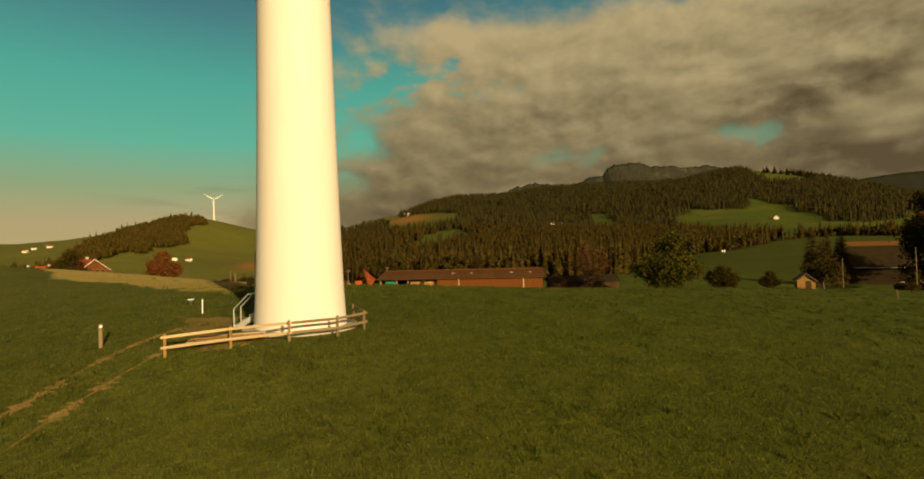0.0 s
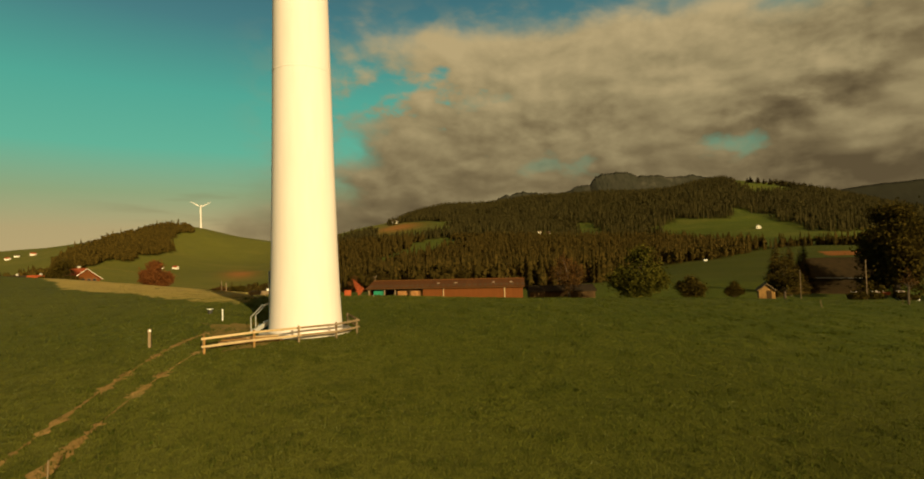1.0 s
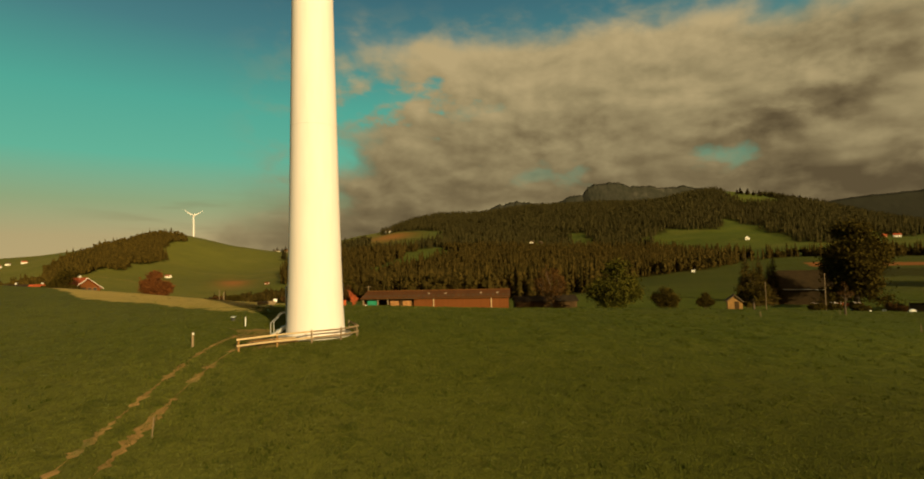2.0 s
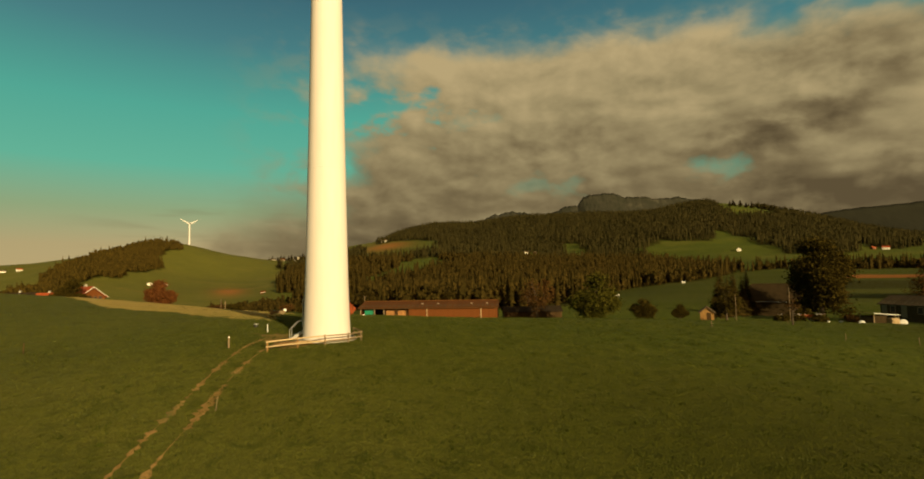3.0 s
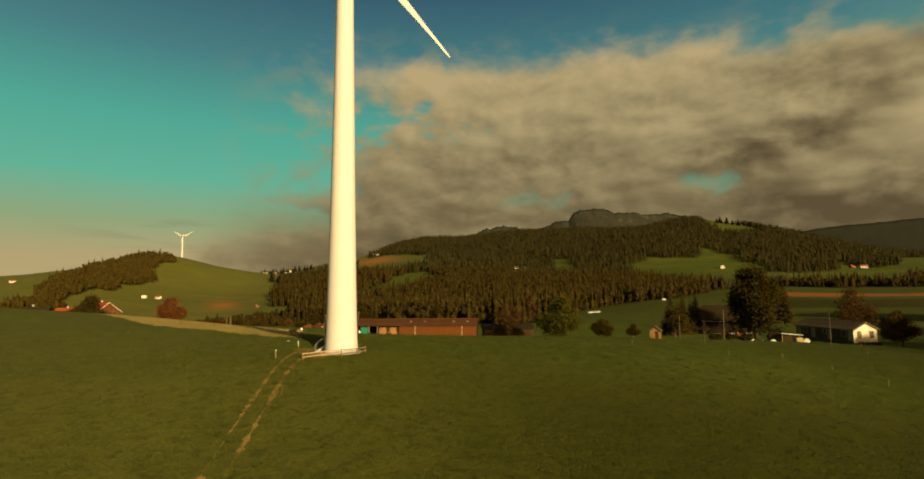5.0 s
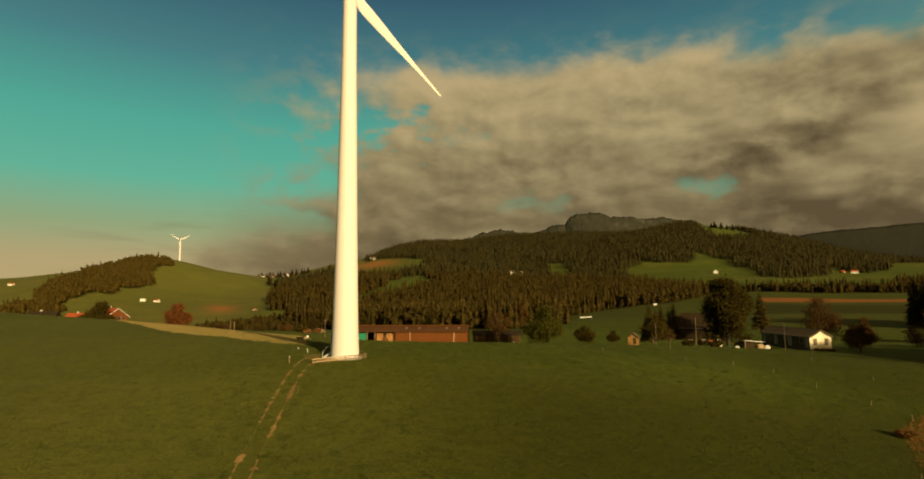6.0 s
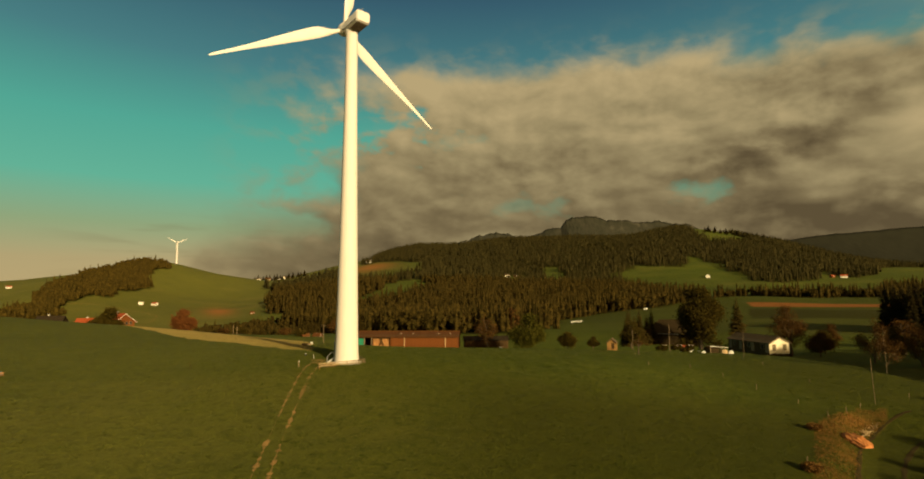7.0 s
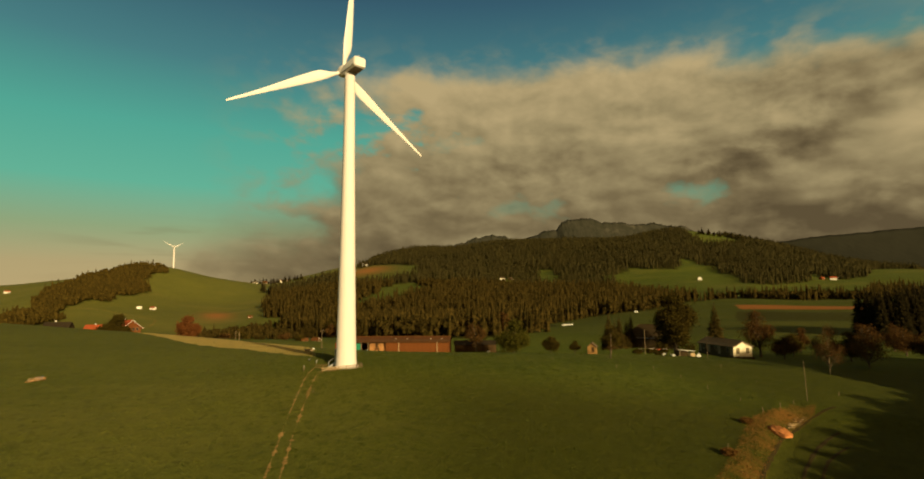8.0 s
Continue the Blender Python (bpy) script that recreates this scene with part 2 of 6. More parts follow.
# near-black needles: shade on the spruce group put into their colour
L_BLACK = leafage("shade_dark_spruce_needles", (0.014, 0.012, 0.004), (0.028, 0.021, 0.006), 0.05)
L_BLOSSOM = leafage("white_blossom", (0.55, 0.46, 0.40), (0.75, 0.66, 0.60), 0.5)
L_GRASS = leafage("meadow_grass_blades", (0.034, 0.046, 0.006), (0.106, 0.112, 0.020), 0.25)
M_HUT = material("golden_brown_logs", (0.31, 0.18, 0.065), (0.21, 0.115, 0.04), 0.8, 4, 40, 0.3, objvar=0.2)
L_PALE = leafage("pale_meadow_herbs", (0.13, 0.16, 0.045), (0.22, 0.24, 0.09), 0.25)
M_DARKBROWN = material("dark_brown_boards", (0.042, 0.028, 0.012), (0.026, 0.018, 0.008), 0.95, 1, 12, 0.3)
M_REDPAINT = material("faded_red_paint", (0.26, 0.065, 0.025), (0.18, 0.045, 0.018), 0.6, 2, 20, 0.1)
L_DRY = leafage("dry_bank_grass", (0.10, 0.058, 0.014), (0.28, 0.145, 0.045), 0.35)
L_COARSE = leafage("coarse_dark_grass", (0.032, 0.046, 0.007), (0.062, 0.072, 0.012), 0.25)
M_STACK = material("stacked_sawn_timber", (0.50, 0.26, 0.10), (0.34, 0.16, 0.06), 0.8, 3, 30, 0.3, objvar=0.35, stretch=(1, 1, 4))


def ground_material():
    """Pasture: tufts, worn and lusher patches; the land cover comes from the sheet's own layer (red: mown hay, also
    painted haze; green: ploughed soil; blue: lusher or wooded ground, also painted shade).
    """
    m = bpy.data.materials.new("pasture")
    m.use_nodes = True
    N = Nodes(m.node_tree)
    pos = N.add("ShaderNodeNewGeometry").outputs["Position"]
    n1, n2, n3, n4 = N.noise(pos, 0.035, 4), N.noise(pos, 0.35, 6, 0.65), N.noise(pos, 3.4, 6, 0.7), N.noise(pos, 22.0, 3, 0.65)
    grass = N.mix(N.step(n1, 0.35, 0.65), rgba((0.062, 0.088, 0.009)), rgba((0.086, 0.108, 0.012)))
    grass = N.mix(N.math("MULTIPLY", N.step(n2, 0.44, 0.66), 0.60), grass, rgba((0.112, 0.128, 0.017)))
    grass = N.mix(N.math("MULTIPLY", N.step(n3, 0.44, 0.62), 0.75), grass, rgba((0.034, 0.050, 0.005)))
    grass = N.mix(N.math("MULTIPLY", N.step(n4, 0.56, 0.72), 0.45), grass, rgba((0.19, 0.175, 0.050)))
    n5 = N.noise(pos, 0.95, 4, 0.6, 0.4)
    n0 = N.noise(N.add("ShaderNodeMapping", {"Vector": pos, "Scale": (0.006, 0.012, 0.05)}).outputs[0], 1.0, 5, 0.6)
    grass = N.mix(N.math("MULTIPLY", N.step(n0, 0.50, 0.68), 0.50), grass, rgba((0.130, 0.126, 0.026)))
    grass = N.mix(N.math("MULTIPLY", N.step(n0, 0.46, 0.32), 0.40), grass, rgba((0.045, 0.070, 0.008)))
    grass = N.mix(N.math("MULTIPLY", N.step(n5, 0.52, 0.64), 0.55), grass, rgba((0.036, 0.052, 0.005)))
    grass = N.mix(N.math("MULTIPLY", N.step(n5, 0.44, 0.30), 0.40), grass, rgba((0.108, 0.126, 0.016)))
    cover = N.add("ShaderNodeSeparateColor", {0: N.add("ShaderNodeAttribute", attribute_name="cover").outputs["Color"]})
    streak = N.noise(N.add("ShaderNodeMapping", {"Vector": pos, "Rotation": (0, 0, 0.7), "Scale": (0.05, 0.7, 0.3)}).outputs[0], 1.0, 4)
    hay = N.mix(N.step(streak, 0.35, 0.65), rgba((0.50, 0.37, 0.12)), rgba((0.38, 0.29, 0.08)))
    soil = N.mix(n2, rgba((0.35, 0.11, 0.03)), rgba((0.45, 0.17, 0.05)))
    # tone for woodland floor and dark fields, doubling as painted shade
    lush_and_shade = N.mix(n2, rgba((0.028, 0.032, 0.002)), rgba((0.042, 0.041, 0.003)))
    col = N.mix(cover.outputs[0], grass, hay)
    col = N.mix(cover.outputs[1], col, soil)
    col = N.mix(cover.outputs[2], col, lush_and_shade)
    rel = N.math("ADD", N.math("ADD", n3, N.math("MULTIPLY", n5, 1.8)), N.math("MULTIPLY", n4, 0.6))
    bmp = N.add("ShaderNodeBump", {"Height": rel, "Strength": 0.9, "Distance": 0.15})
    p = N.add("ShaderNodeBsdfPrincipled", {"Base Color": col, "Roughness": 0.95, "Specular IOR Level": 0.10, "Normal": bmp.outputs[0]})
    N.add("ShaderNodeOutputMaterial", {0: p.outputs[0]})
    return m


M_GROUND = ground_material()


# ---- the lie of the land ----
# Near the turbine: a gentle knoll, a polynomial with a few swells (x, y, spread). Farther out: heights by ring (metres from a viewpoint) and bearing.
KNOLL = np.array([-2.254, -0.98, 1.843, -0.347, 0.049, -4.097, -0.403, 0.882, -0.412, 0.111])
SWELLS = [(0, 5, 14, 2.017), (55, -14, 16, -1.819), (-8, -26, 10, -0.266), (-70, 75, 35, 3.286), (28, 24, 20, 1.128), (-30, 25, 20, 1.501), (75, 25, 22, 0.909), (68, 10, 17, -1.0)]
RINGS = np.array([150, 300, 480, 700, 950, 1250, 1700, 2300, 3200, 4900.0])
RELIEF = np.array([
    [2, 1, 0, -1, -3, -5, -6, -6, -6, -6, -6, -5.5, -5.5, -6, -7, -8, -9],
    [-4, -5, -8, -12, -13, -13, -13, -13, -13, -12, -11, -10, -10, -9, -9, -9, -9],
    [-18, -20, -26, -26, -24, -24, -22, -20, -19, -16, -12, -9, -8, -8, -8, -8, -8],
    [-18, -18, -16, -16, -14, -6, -2, 0, 0, -2, -5, -3, 0, 2, 0, 0, 0],
    [0, 2, 22, 15, 2, 10, 22, 28, 25, 20, 18, 14, 20, 20, 12, 12, 12],
    [25, 30, 50, 79, 52, 36, 58, 70, 70, 58, 60, 70, 70, 60, 45, 38, 38],
    [38, 40, 46, 42, 30, 57, 100, 128, 135, 140, 145, 150, 150, 128, 84, 62, 60],
    [10, 10, 10, 10, 10, 40, 122, 192, 214, 234, 236, 235, 264, 208, 122, 66, 58],
    [0, 0, 0, 0, 0, 20, 60, 120, 150, 180, 200, 200, 180, 120, 60, 40, 40],
    [0, 0, 0, 0, 0, 0, 0, 0, 40, 60, 60, 60, 60, 60, 60, 60, 60]], float)


def smooth(a, b, x):
    t = np.clip((x - a) / (b - a), 0, 1)
    return t * t * (3 - 2 * t)


def spline(p0, p1, p2, p3, t):
    return p1 + 0.5 * t * (p2 - p0 + t * (2 * p0 - 5 * p1 + 4 * p2 - p3 + t * (3 * (p1 - p2) + p3 - p0)))


def hills(x, y):
    dx, dy = x - 13.1, y + 66.1
    r = np.hypot(dx, dy)
    az = (np.degrees(np.arctan2(dx, dy)) - 1.12 + 180) % 360 - 180
    u = np.clip((az + 48) / 6, 0, 15.999)
    i = u.astype(int)
    v = np.interp(np.clip(r, 150, 4899), RINGS, np.arange(10))
    j = np.minimum(v.astype(int), 8)

    def at(a, b):
        return RELIEF[np.clip(a, 0, 9), np.clip(b, 0, 16)]
    rows = [spline(at(j + k, i - 1), at(j + k, i), at(j + k, i + 1), at(j + k, i + 2), u - i) for k in (-1, 0, 1, 2)]
    return spline(*rows, v - j)


def ripple(x, y):
    """Small unevenness of the land, growing with distance."""
    r = np.hypot(x, y)
    a = 0.05 * np.sin(x * 0.9 + 1.3 * np.sin(y * 0.37)) * np.sin(y * 0.8 + np.sin(x * 0.41))
    b = np.sin(x * 0.031 + 2 * np.sin(y * 0.013)) * np.sin(y * 0.027 + 1.5 * np.sin(x * 0.017))
    c = np.sin(x * 0.009 + 2.2 * np.sin(y * 0.004 + 1)) * np.sin(y * 0.0083 + 1.7 * np.sin(x * 0.005))
    return a * smooth(6, 20, r) + 1.2 * b * smooth(150, 700, r) + 6 * c * smooth(900, 2200, r)


def height(x, y):
    x, y = np.asarray(x, float), np.asarray(y, float)
    X, Y = np.clip(x, -130, 110) / 60, np.clip(y, -65, 120) / 60
    z = sum(k * t for k, t in zip(KNOLL, (1, X, Y, X * X, X * Y, Y * Y, X ** 3, X * X * Y, X * Y * Y, Y ** 3)))
    for a, b, s, k in SWELLS:
        z = z + k * np.exp(-((x - a) ** 2 + (y - b) ** 2) / (2.0 * s * s))
    # a ditch: the bank falls away to the right of a line
    s, along = (x - 61) * 0.77 - (y + 11.5) * 0.63, (x - 61) * 0.63 + (y + 11.5) * 0.77
    z = z - (1.3 * smooth(0, 4.5, s) * (1 - smooth(14, 45, s))) * (1 - smooth(4, 14, along)) * smooth(-70, -45, along)
    f = np.exp(-(np.hypot(x, y) / 5.0) ** 4)
    z = z * (1 - f) - 0.12 * f
    w = smooth(115, 210, np.hypot(x, y - 25))
    return z * (1 - w) + hills(x, y) * w + ripple(x, y)


def gz(x, y):
    return float(height(np.array([x]), np.array([y]))[0])


def inside(poly, x, y):
    """Which of the places lie in a plan polygon."""
    hit = np.zeros(np.shape(x), bool)
    n = len(poly)
    for k in range(n):
        (x0, y0), (x1, y1) = poly[k], poly[(k + 1) % n]
        if y0 == y1:
            continue
        hit ^= ((y0 > y) != (y1 > y)) & (x < (x1 - x0) * (y - y0) / (y1 - y0) + x0)
    return hit


MOWN = [(-6.9, 8.3), (-10.7, 12.7), (-13.2, 15.2), (-16.4, 19.1), (-20.9, 22.4), (-24.6, 24.6), (-29.7, 27.6), (-35.5, 31.2), (-46, 41), (-56, 54), (-73, 72), (-110, 110), (-150, 150), (-60, 110), (-25, 70), (-16, 42), (-13.3, 31), (-10.6, 20)]
PLOUGHED = [(331, 482), (311, 433), (397, 376), (470, 330), (500, 370), (432, 415)]
DARKFIELD = [(290, 407), (376, 352), (440, 310), (380, 235), (306, 272), (230, 298)]
BANK = [(72.7, -5.2), (69.1, -5.0), (65.1, -6.9), (62.4, -8.5), (58.0, -12.7), (53.9, -18.3), (50.4, -23.5), (44.9, -31.0), (42.1, -34.6), (38, -40), (30, -50), (35, -52), (43.5, -38.5), (48.9, -31.2), (53.2, -25.4), (59.4, -17.9), (63.3, -14.1), (68.2, -9.8), (71.1, -8.0)]


# ---- mesh helpers ----
class Shape:
    """Collects corners and faces for one mesh."""

    def __init__(self):
        self.v, self.f = [], []

    def face(self, *pts):
        k = len(self.v)
        self.v.extend(tuple(p) for p in pts)
        self.f.append(tuple(range(k, k + len(pts))))
        return self

    def box(self, c, s, rz=0.0, bev=0.0, m=None):
        """A box of size s about c, with its long edges taken off by bev."""
        x, y, z = s[0] / 2, s[1] / 2, s[2] / 2
        b = min(bev, 0.45 * min(x, y, z))
        ring = [(x - b, -y), (x, -y + b), (x, y - b), (x - b, y), (-x + b, y), (-x, y - b), (-x, -y + b), (-x + b, -y)] if b else [(x, -y), (x, y), (-x, y), (-x, -y)]
        n, k = len(ring), len(self.v)
        q = m or (Matrix.Translation(c) @ Matrix.Rotation(rz, 4, "Z"))
        levels = [(-z, 1 - b / min(x, y)), (-z + b, 1), (z - b, 1), (z, 1 - b / min(x, y))] if b else [(-z, 1), (z, 1)]
        for zz, sc in levels:
            self.v.extend(tuple(q @ Vector((px * sc, py * sc, zz))) for px, py in ring)
        for l in range(len(levels) - 1):
            for i in range(n):
                a, d = k + l * n + i, k + l * n + (i + 1) % n
                self.f.append((a, d, d + n, a + n))
        self.f.append(tuple(k + i for i in reversed(range(n))))
        self.f.append(tuple(k + (len(levels) - 1) * n + i for i in range(n)))
        return self

    def rod(self, p0, p1, r0, r1=None, n=8, caps=True):
        p0, p1 = Vector(p0), Vector(p1)
        r1 = r0 if r1 is None else r1
        d = (p1 - p0).normalized()
        a = d.cross(Vector((0, 0, 1)) if abs(d.z) < 0.9 else Vector((1, 0, 0))).normalized()
        b = d.cross(a)
        k = len(self.v)
        for p, r in ((p0, r0), (p1, r1)):
            self.v.extend(tuple(p + (a * math.cos(t) + b * math.sin(t)) * r) for t in (2 * math.pi * i / n for i in range(n)))
        for i in range(n):
            j = (i + 1) % n
            self.f.append((k + i, k + j, k + n + j, k + n + i))
        if caps:
            self.f.append(tuple(k + i for i in reversed(range(n))))
            self.f.append(tuple(k + n + i for i in range(n)))
        return self

    def pipe(self, pts, r, n=6):
        for p, q in zip(pts, pts[1:]):
            self.rod(p, q, r, r, n)
        return self

    def loft(self, rings, close=True):
        """Skin over rings of equal length."""
        k, n = len(self.v), len(rings[0])
        for ring in rings:
            self.v.extend(tuple(p) for p in ring)
        for l in range(len(rings) - 1):
            for i in range(n):
                a, d = k + l * n + i, k + l * n + (i + 1) % n
                self.f.append((a, d, d + n, a + n))
        if close:
            self.f.append(tuple(k + i for i in reversed(range(n))))
            self.f.append(tuple(k + (len(rings) - 1) * n + i for i in range(n)))
        return self

    def mesh(self, name, mat, soft=False):
        me = bpy.data.meshes.new(name)
        me.from_pydata(self.v, [], self.f)
        me.materials.append(mat)
        if soft:
            me.shade_smooth()
            me.set_sharp_from_angle(angle=radians(40))
        me.update()
        return me


def part(name, shape, mat, parent=None, label="", soft=False, at=None):
    ob = new(name, shape.mesh(name, mat, soft) if isinstance(shape, Shape) else shape)
    if at is not None:
        ob.matrix_basis = at
    ob.parent = parent
    return tagged(ob, label) if label else ob


def thing(name, label, category, m, group="", kind=""):
    ob = new(name)
    ob.empty_display_size = 0.3
    ob.matrix_basis = m
    return tagged(ob, label, category, group, kind)


def on_ground(x, y, rz=0.0, dz=0.0):
    return pose(x, y, gz(x, y) + dz, 0, 0, rz)


def from_arrays(name, verts, faces, mat, label="", category="", kind="", soft=False):
    me = bpy.data.meshes.new(name)
    nv, nf, k = len(verts), len(faces), faces.shape[1]
    me.vertices.add(nv)
    me.vertices.foreach_set("co", np.asarray(verts, np.float32).ravel())
    me.loops.add(nf * k)
    me.loops.foreach_set("vertex_index", faces.astype(np.int32).ravel())
    me.polygons.add(nf)
    me.polygons.foreach_set("loop_start", np.arange(0, nf * k, k, dtype=np.int32))
    me.materials.append(mat)
    me.update(calc_edges=True)
    me.validate()
    if soft:
        me.shade_smooth()
    return tagged(new(name, me), label, category, "", kind)


# ---- ground: one sheet to the horizon ----
def build_ground():
    az = np.radians(np.concatenate([np.arange(-180, -50, 4.0), np.arange(-50, 50, 0.28), np.arange(50, 180, 4.0)]))
    r = [0.02]
    while r[-1] < 4950:
        r.append(r[-1] * (1.016 if r[-1] < 200 else 1.013) + 0.25)
    r = np.array(r)
    R, A = np.meshgrid(r, az, indexing="ij")
    x, y = 13 + R * np.sin(A), -66 + R * np.cos(A)
    z = height(x, y)
    nr, na = R.shape
    i, j = np.meshgrid(np.arange(nr - 1), np.arange(na), indexing="ij")
    k = (j + 1) % na
    faces = np.stack([i * na + j, i * na + k, (i + 1) * na + k, (i + 1) * na + j], -1).reshape(-1, 4)[:, ::-1]
    verts = np.stack([x, y, z], -1).reshape(-1, 3)
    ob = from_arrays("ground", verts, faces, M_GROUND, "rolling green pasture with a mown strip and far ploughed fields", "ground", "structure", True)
    n = noise_field(x, y)
    xs, ys = x + 0.7 * n, y + 0.7 * np.roll(n, 7, 1)
    hay = inside(MOWN, xs, ys).astype(float)
    # far left slope made paler: haze put into its grass colour
    hay = np.maximum(hay, 0.13 * smooth(250, 420, y) * smooth(-150, -240, x))
    # near pasture tinted a little paler towards the left
    hay = np.maximum(hay, 0.075 * smooth(14, -25, x) * smooth(200, 120, y))
    soil = inside(PLOUGHED, x, y).astype(float)
    p, q = (x + 280) * 0.9 + (y - 615) * 0.43, (y - 615) * 0.9 - (x + 280) * 0.43
    soil = np.maximum(soil, 0.70 * np.exp(-((p / 17) ** 2 + (q / 62) ** 2)))
    soil = np.maximum(soil, 0.62 * np.exp(-(((x + 180) / 55) ** 2 + ((y - 1270) / 130) ** 2)))
    bank = inside(BANK, x + 0.8 * n, y + 0.8 * n).astype(float)
    worn = bank * np.clip(0.5 + 0.5 * noise_field(x * 0.6, y * 0.6), 0, 1)
    hay = np.maximum(hay, worn * 0.30)
    soil = np.maximum(soil, worn * 0.75)
    lush_and_shade = np.maximum(inside(DARKFIELD, x, y) * 1.0, wooded(x, y).astype(float))
    # grass darkened towards the right: fall-off of light put into its colour
    lush_and_shade = np.maximum(lush_and_shade, 0.68 * smooth(2, 24, x) * smooth(10, -16, y))
    # shade on the meadow by the bank deepened in its colour
    lush_and_shade = np.maximum(lush_and_shade, 0.55 * smooth(48, 76, x) * smooth(48, 18, y))
    # cloud and tree shade over the valley floor put into its colour
    lush_and_shade = np.maximum(lush_and_shade, 0.42 * smooth(70, 150, x) * smooth(110, 190, y) * smooth(720, 460, y))
    col = np.stack([hay, soil, lush_and_shade, np.ones_like(hay)], -1).reshape(-1, 4)
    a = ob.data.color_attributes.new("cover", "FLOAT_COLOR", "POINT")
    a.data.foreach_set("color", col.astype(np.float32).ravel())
    return ob


def noise_field(x, y):
    return np.sin(x * 0.7 + 2 * np.sin(y * 0.5)) * np.sin(y * 0.63 + 1.7 * np.sin(x * 0.45)) + 0.5 * np.sin(x * 2.3 + y * 1.9)


# ---- woods ----
HILL_WOOD = [(-448, 430), (-528, 630), (-575, 742), (-620, 900), (-600, 985), (-540, 975), (-505, 880), (-489, 826), (-452, 765), (-464, 700), (-459, 633), (-428, 530), (-395, 430)]
VALLEY_WOOD = [(-75, 330), (-110, 380), (-150, 487), (-195, 580), (-266, 790), (-345, 976), (-300, 1150), (-235, 1360), (-230, 1700), (-250, 1900), (-330, 2450), (300, 2500), (900, 2400),
               (1500, 2250), (1900, 1900), (1500, 1500), (1250, 1250), (1005, 1105), (808, 880), (750, 858), (742, 900), (778, 985), (662, 832), (600, 808), (545, 780), (540, 825), (585, 990), (612, 1150),
               (605, 1230), (520, 1030), (455, 1050), (440, 1105), (385, 1045), (350, 1040), (345, 900), (345, 700), (345, 600), (300, 545), (205, 440), (150, 405), (100, 355), (78, 270), (72, 222), (40, 212), (-20, 222), (-60, 262)]
CLEARINGS = [[(-112, 555), (-84, 585), (-52, 680), (-14, 800), (6, 872), (-45, 925), (-92, 930), (-98, 740), (-112, 640)],
             [(-250, 1380), (-205, 1060), (-195, 1000), (-100, 975), (-42, 1130), (-50, 1350), (-170, 1450)],
             [(200, 960), (250, 1262), (292, 1258), (262, 960)],
             [(835, 1560), (925, 1880), (1010, 2200), (1180, 2200), (1060, 1850), (985, 1600), (900, 1560)],
             [(120, 930), (130, 1120), (178, 1120), (158, 930)]]
SCRUB = [(-75, 300), (-190, 385), (-215, 430), (-180, 480), (-150, 490), (-110, 400), (-60, 335)]
FIELD_WOOD = [(330, 575), (388, 568), (490, 515), (640, 560), (700, 680), (660, 690), (560, 590), (390, 620)]


def wooded(x, y):
    n = 9 * np.sin(x * 0.05 + 2 * np.sin(y * 0.03)) + 5 * np.sin(y * 0.11 + x * 0.07)
    u, v = x + n, y + np.roll(n, 3, -1) if np.ndim(x) > 1 else y + n
    hit = inside(HILL_WOOD, u, v) | inside(VALLEY_WOOD, u, v) | inside(FIELD_WOOD, u, v)
    for c in CLEARINGS:
        hit &= ~inside(c, u, v)
    return hit


def tree_template(tiers, sides, kind, rng):
    """Corners and triangles of one far tree of height 1 and width about 1: drooping ragged whorls, or lobes of loose leaf tufts."""
    v, f = [], []
    if kind == "spruce":
        for t in range(tiers):
            k = len(v)
            lo, hi = 0.04 + 0.90 * t / tiers, min(1.0, 0.04 + 0.90 * (t + 1.9) / tiers)
            w = 0.5 * (1 - t / tiers) ** 0.75 * (0.82 if t == 0 else 1.0) + 0.02
            v.append((rng.normal(0, 0.015), rng.normal(0, 0.015), hi))
            for i in range(sides):
                a = 2 * math.pi * (i + rng.uniform(-0.25, 0.25) + 0.5 * (t % 2)) / sides
                q = w * (1.0 if i % 2 else 0.5) * rng.uniform(0.7, 1.25)
                v.append((q * math.cos(a), q * math.sin(a), lo + rng.uniform(-0.03, 0.03) + (0.0 if i % 2 else 0.03)))
            f += [(k, k + 1 + i, k + 1 + (i + 1) % sides) for i in range(sides)]
    else:
        for t in range(tiers):
            c = np.array([rng.uniform(-0.26, 0.26), rng.uniform(-0.26, 0.26), rng.uniform(0.28, 0.76)])
            s = rng.uniform(0.17, 0.27)
            for i in range(sides):
                d = rng.normal(0, 1, 3)
                d /= np.linalg.norm(d)
                p, e = c + d * s * rng.uniform(0.65, 1.05), np.cross(d, rng.normal(0, 1, 3))
                e /= np.linalg.norm(e)
                g, h = np.cross(d, e), 0.12 * rng.uniform(0.7, 1.4)
                k = len(v)
                v += [tuple(p + e * h), tuple(p - e * h * 0.6 + g * h), tuple(p - e * h * 0.6 - g * h - d * h * 0.5)]
                f.append((k, k + 1, k + 2))
    return np.array(v), np.array(f)


